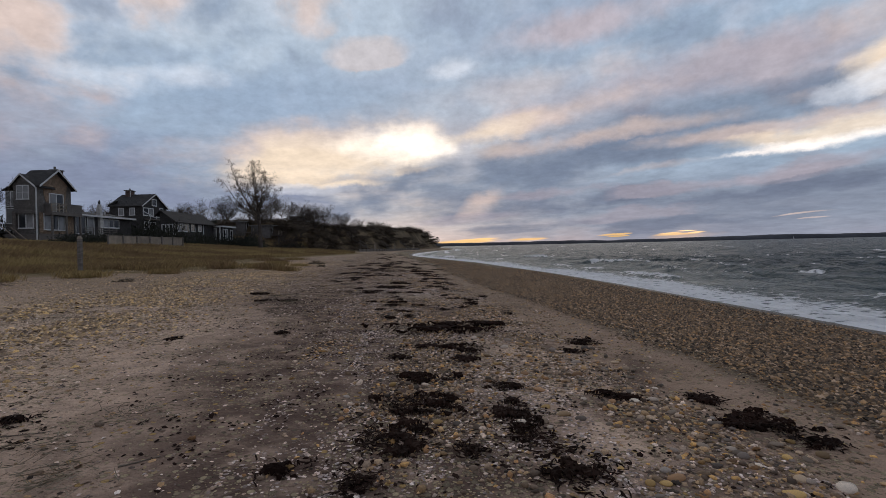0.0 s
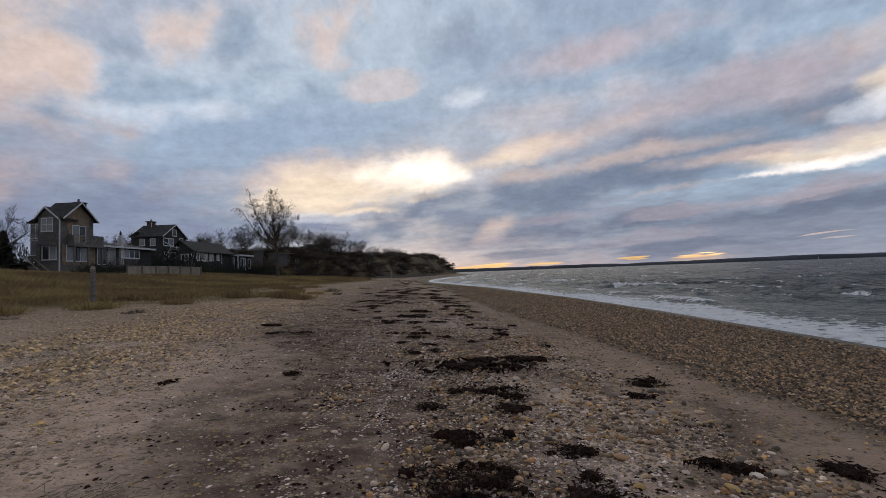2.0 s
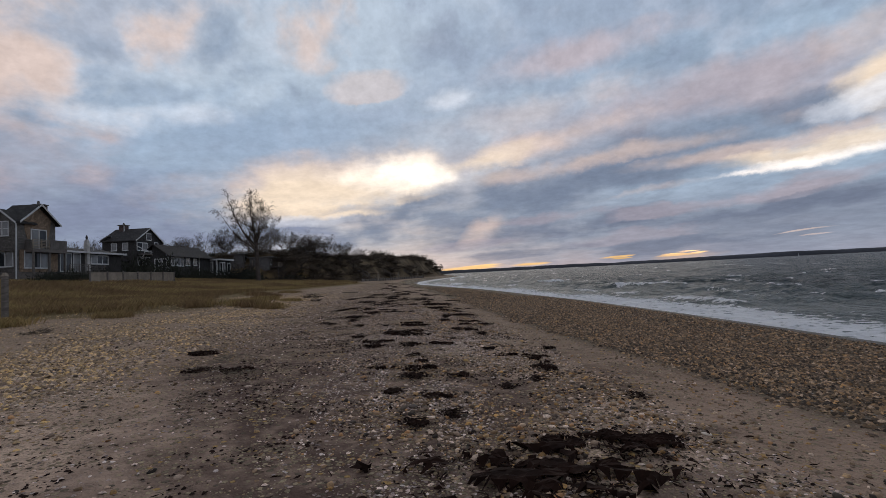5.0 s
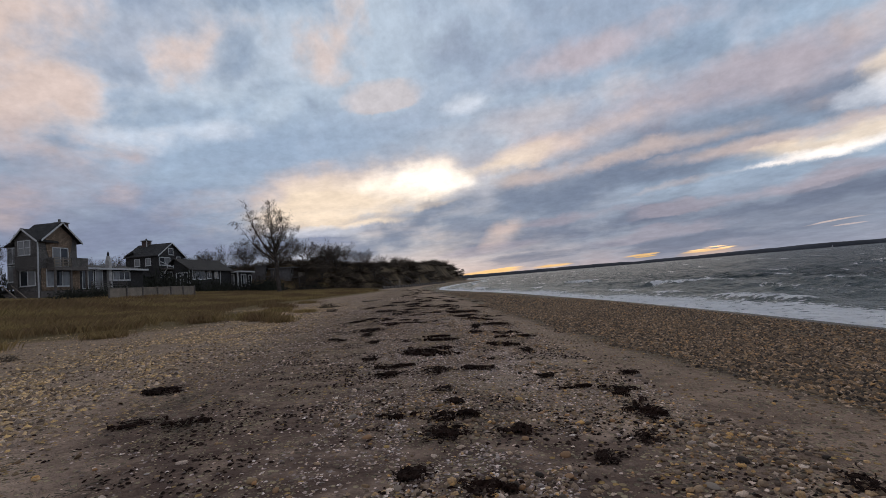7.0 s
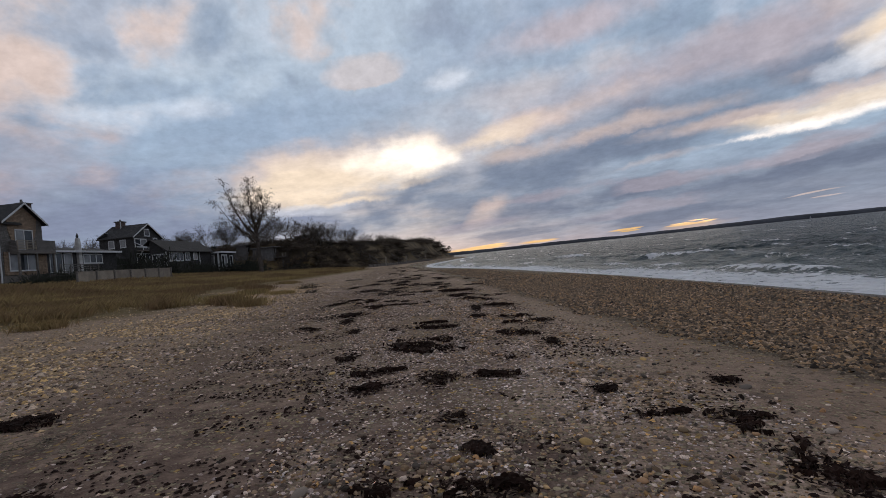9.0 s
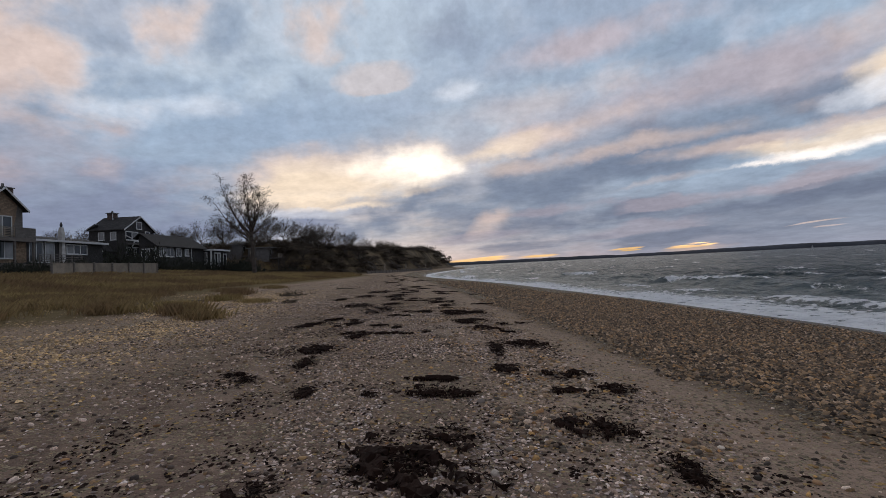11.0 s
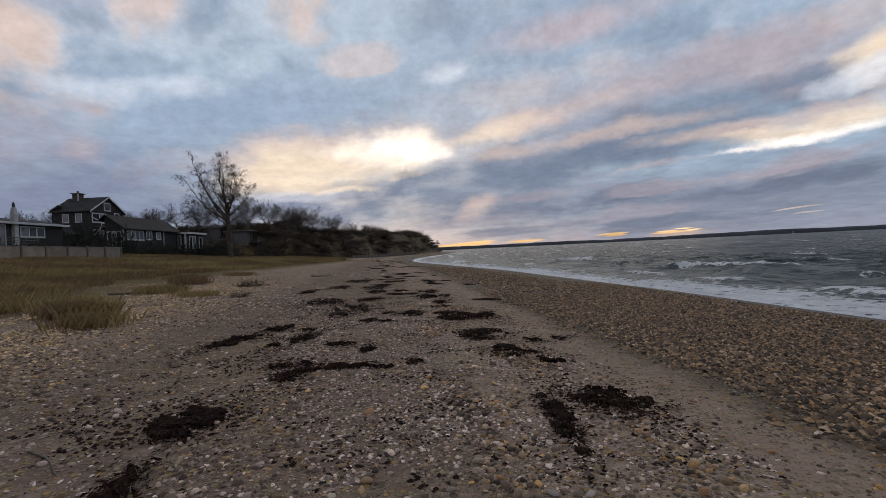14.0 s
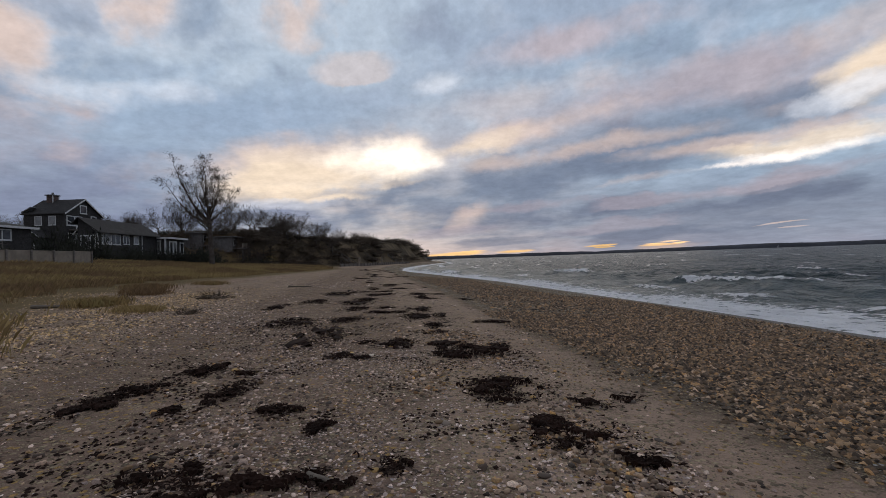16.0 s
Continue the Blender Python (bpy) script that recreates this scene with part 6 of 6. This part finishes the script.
stones("wrack_pebbles_grey", x2, y2, 0.009 + 0.014 * pr.uniform(0, 1, len(x2)) ** 2.4, 43, PALE, ICO1, "rounded grey and pale pebbles along the wrack line", (0.4, 0.65), 0.2)
stones("wrack_pebbles", x, y, (0.012 + 0.022 * pr.uniform(0, 1, len(x)) ** 2.6) * (1 - 0.38 * step(9, 15, y)), 14, PEBBLE, ROUND, "rounded pebbles along the wrack line", (0.4, 0.7), 0.2)
x, y = strew(46000, 1.2, 26, -4.8, -1.2, lambda x, y: step(0.45, 0.55, fbm(x / 0.8 + 9, y / 1.3, 3, 84)))
stones("shell_grit", x, y, 0.006 + 0.012 * pr.uniform(0, 1, len(x)) ** 1.6, 5, SHELL, FLAKE, "pale shell chips and small gravel", (0.2, 0.4), 0.2)
x, y = strew(26000, 1.2, 20, -4.2, -2.2, lambda x, y: step(0.52, 0.60, fbm(x / 0.6 + 4, y / 0.9, 3, 97)))
stones("shell_chips", x, y, 0.008 + 0.012 * pr.uniform(0, 1, len(x)) ** 1.4, 33, SHELL, FLAKE, "heaps of white shell chips beside the seaweed", (0.25, 0.5), 0.1)
x, y = strew(64000, 1.2, 30, -6.4, -1.2, lambda x, y: step(0.50, 0.62, fbm(x / 0.6 + 2, y / 0.45, 4, 98)) * (0.5 + 0.5 * step(9, 13, y)))
stones("weed_scraps", x, y, 0.007 + 0.018 * pr.uniform(0, 1, len(x)) ** 1.8, 35, WEED, FLAKE, "scraps of dark dried seaweed strewn between pebbles", (0.25, 0.6), 0.1)
x, y = strew(16000, 2.0, 34, -11, -4.6, lambda x, y: step(0.54, 0.66, fbm(x / 0.5 + 5, y / 0.7, 4, 101)))
stones("upper_scraps", x, y, 0.008 + 0.016 * pr.uniform(0, 1, len(x)) ** 2.0, 37, WEED, FLAKE, "dark scraps of weed and bark on the upper beach", (0.2, 0.5), 0.1)
x, y = strew(26000, 2.0, 32, -11, -4.4, lambda x, y: 0.15 + 0.85 * step(0.50, 0.62, fbm(x / 0.8 + 1, y / 1.0, 3, 103)))
stones("upper_shells", x, y, 0.007 + 0.015 * pr.uniform(0, 1, len(x)) ** 1.8, 39, SHELL, FLAKE, "pale shell bits scattered over the upper sand", (0.3, 0.6), 0.15)
x, y = strew(9000, 12, 28, -3.0, -1.5, lambda x, y: step(12, 15, y) * step(0.42, 0.56, fbm(x / 0.7 + 3, y / 1.6, 3, 107)))
stones("ridge_pebbles", x, y, 0.012 + 0.022 * pr.uniform(0, 1, len(x)) ** 2.0, 45, PEBBLE, ICO1, "rounded yellowish pebbles heaped along the beach ridge", (0.45, 0.7), 0.16)
# the thinly strewn sand and the older stony belt above it
x, y = strew(62000, 1.2, 34, -10, -1.2, lambda x, y: (0.20 + 0.45 * step(0.42, 0.58, fbm(x / 1.3, y / 1.3, 3, 85))) * (1 - 0.45 * step(4, 7, y)) * (1 - 0.6 * step(0.46, 0.60, fbm(x / 1.8 + 7, y / 2.2, 3, 99))))
stones("sand_gravel", x, y, 0.009 + 0.019 * pr.uniform(0, 1, len(x)) ** 2.0, 6, PALE, FLAKE, "scattered shells and gravel on dark sand", (0.3, 0.5), 0.25)
x, y = strew(3400, 1.2, 30, -8.5, -3.0, lambda x, y: 0.3 + 0.5 * step(0.45, 0.65, fbm(x / 1.7, y / 1.7, 3, 86)))
stones("sand_pebbles", x, y, 0.010 + 0.024 * pr.uniform(0, 1, len(x)) ** 2.8, 7, PEBBLE, ROUND, "scattered pebbles on dark sand", (0.4, 0.7))
x, y = strew(24000, 3, 44, -17, -7.0, lambda x, y: 0.15 + 0.85 * step(0.42, 0.60, fbm(x / 2.2, y / 3.0, 3, 87)))
stones("upper_gravel", x, y, 0.012 + 0.024 * pr.uniform(0, 1, len(x)) ** 1.8, 8, BELT, FLAKE, "thin yellowish gravel on the upper beach", (0.4, 0.7))


x, y = strew(15000, 12, 32, -10, -4.2, lambda x, y: step(12, 17, y) * (0.15 + 0.85 * step(0.40, 0.58, fbm(x / 1.2, y / 1.5, 3, 95))))
stones("inland_gravel", x, y, 0.010 + 0.024 * pr.uniform(0, 1, len(x)) ** 2.0, 27, PALE, ICO1, "grey and tan gravel over the whole upper beach", (0.45, 0.75))


def belt_line(y):
    return np.interp(y, (0, 8, 13, 18, 24, 40), (-9.2, -9.5, -9.7, -10.4, -9.9, -11.0))


x, y = strew(115000, 2, 40, -14, -6.8, lambda x, y: np.exp(-((x - berm(y) - belt_line(y) + 1.6 * (fbm(x / 2.0, y / 2.6, 3, 91) - 0.5)) / 1.3) ** 2) * step(0.34, 0.50, fbm(x / 1.0, y / 1.4, 3, 92)))
stones("upper_belt", x, y, 0.018 + 0.030 * pr.uniform(0, 1, len(x)) ** 1.6, 18, BELT, FLAKE, "yellowish stony belt on the upper beach", (0.5, 0.8))
x, y = strew(14000, 26, 62, -13, -0.5, lambda x, y: 0.2 + 0.8 * step(0.42, 0.62, fbm(x / 2.2, y / 3.0, 3, 88)))
stones("far_gravel", x, y, 0.022 + 0.028 * pr.uniform(0, 1, len(x)) ** 1.8, 9, PALE, FLAKE, "gravel and shells farther along the beach", (0.4, 0.6))
x, y = strew(12000, 1.2, 28, -1.6, 0.3, lambda x, y: 0.22 + 0.5 * step(0.45, 0.7, fbm(x / 1.3, y / 1.3, 3, 89)))
stones("strip_pebbles", x, y, 0.008 + 0.018 * pr.uniform(0, 1, len(x)) ** 2.0, 10, PEBBLE, ICO1, "few small pebbles on the bare sand strip", (0.4, 0.7))


# stones large enough to pick up one by one
STONE = stone_material("beach_stone", ((0.68, 0.43, 0.16), (0.47, 0.34, 0.23), (0.72, 0.60, 0.49), (0.267, 0.203, 0.153), (0.437, 0.288, 0.153), (0.485, 0.384, 0.307), (0.364, 0.203, 0.102), (0.243, 0.192, 0.153)), 0.75, False)


def stone_shape(seed):
    bm = bmesh.new()
    bmesh.ops.create_icosphere(bm, subdivisions=2, radius=1.0)
    noise.seed_set(seed)
    for v in bm.verts:
        n = noise.noise(v.co * 0.9 + Vector((seed * 3.1, 0, 0)))
        v.co *= 1 + 0.28 * n
    me = bpy.data.meshes.new("stone")
    bm.to_mesh(me)
    bm.free()
    me.polygons.foreach_set("use_smooth", np.full(len(me.polygons), True))
    me.materials.append(STONE)
    return me


shapes = [stone_shape(k) for k in range(6)]
sr = random.Random(21)


def big_stone(x, y, r, tall=None):
    ob = tagged(new("stone", shapes[sr.randrange(6)]), sr.choice(("rounded beach stone half bedded in sand", "smooth wave-worn stone on the beach")), "stone", "beach stones")
    tall = tall or r * sr.uniform(0.38, 0.65)
    ob.scale, ob.rotation_euler = (r * sr.uniform(0.95, 1.4), r, tall), (sr.gauss(0, 0.12), sr.gauss(0, 0.12), sr.uniform(0, 6.3))
    ob.location = (x, y, float(land(x, y)) + tall * 0.35)
    return ob


for k in range(130):
    y_ = 1.6 + 5.5 * sr.random()
    big_stone(float(berm(y_)) + sr.uniform(-2.6, -0.8), y_, 0.024 + 0.026 * sr.random() ** 2)
for k in range(240):
    y_ = 1.4 + 25 * sr.random()
    v_ = sr.choice((-1.6, -1.9, -3.0, -3.6, -4.2)) + sr.gauss(0, 0.45)
    big_stone(float(berm(y_)) + v_, y_, 0.020 + 0.020 * sr.random() ** 2)
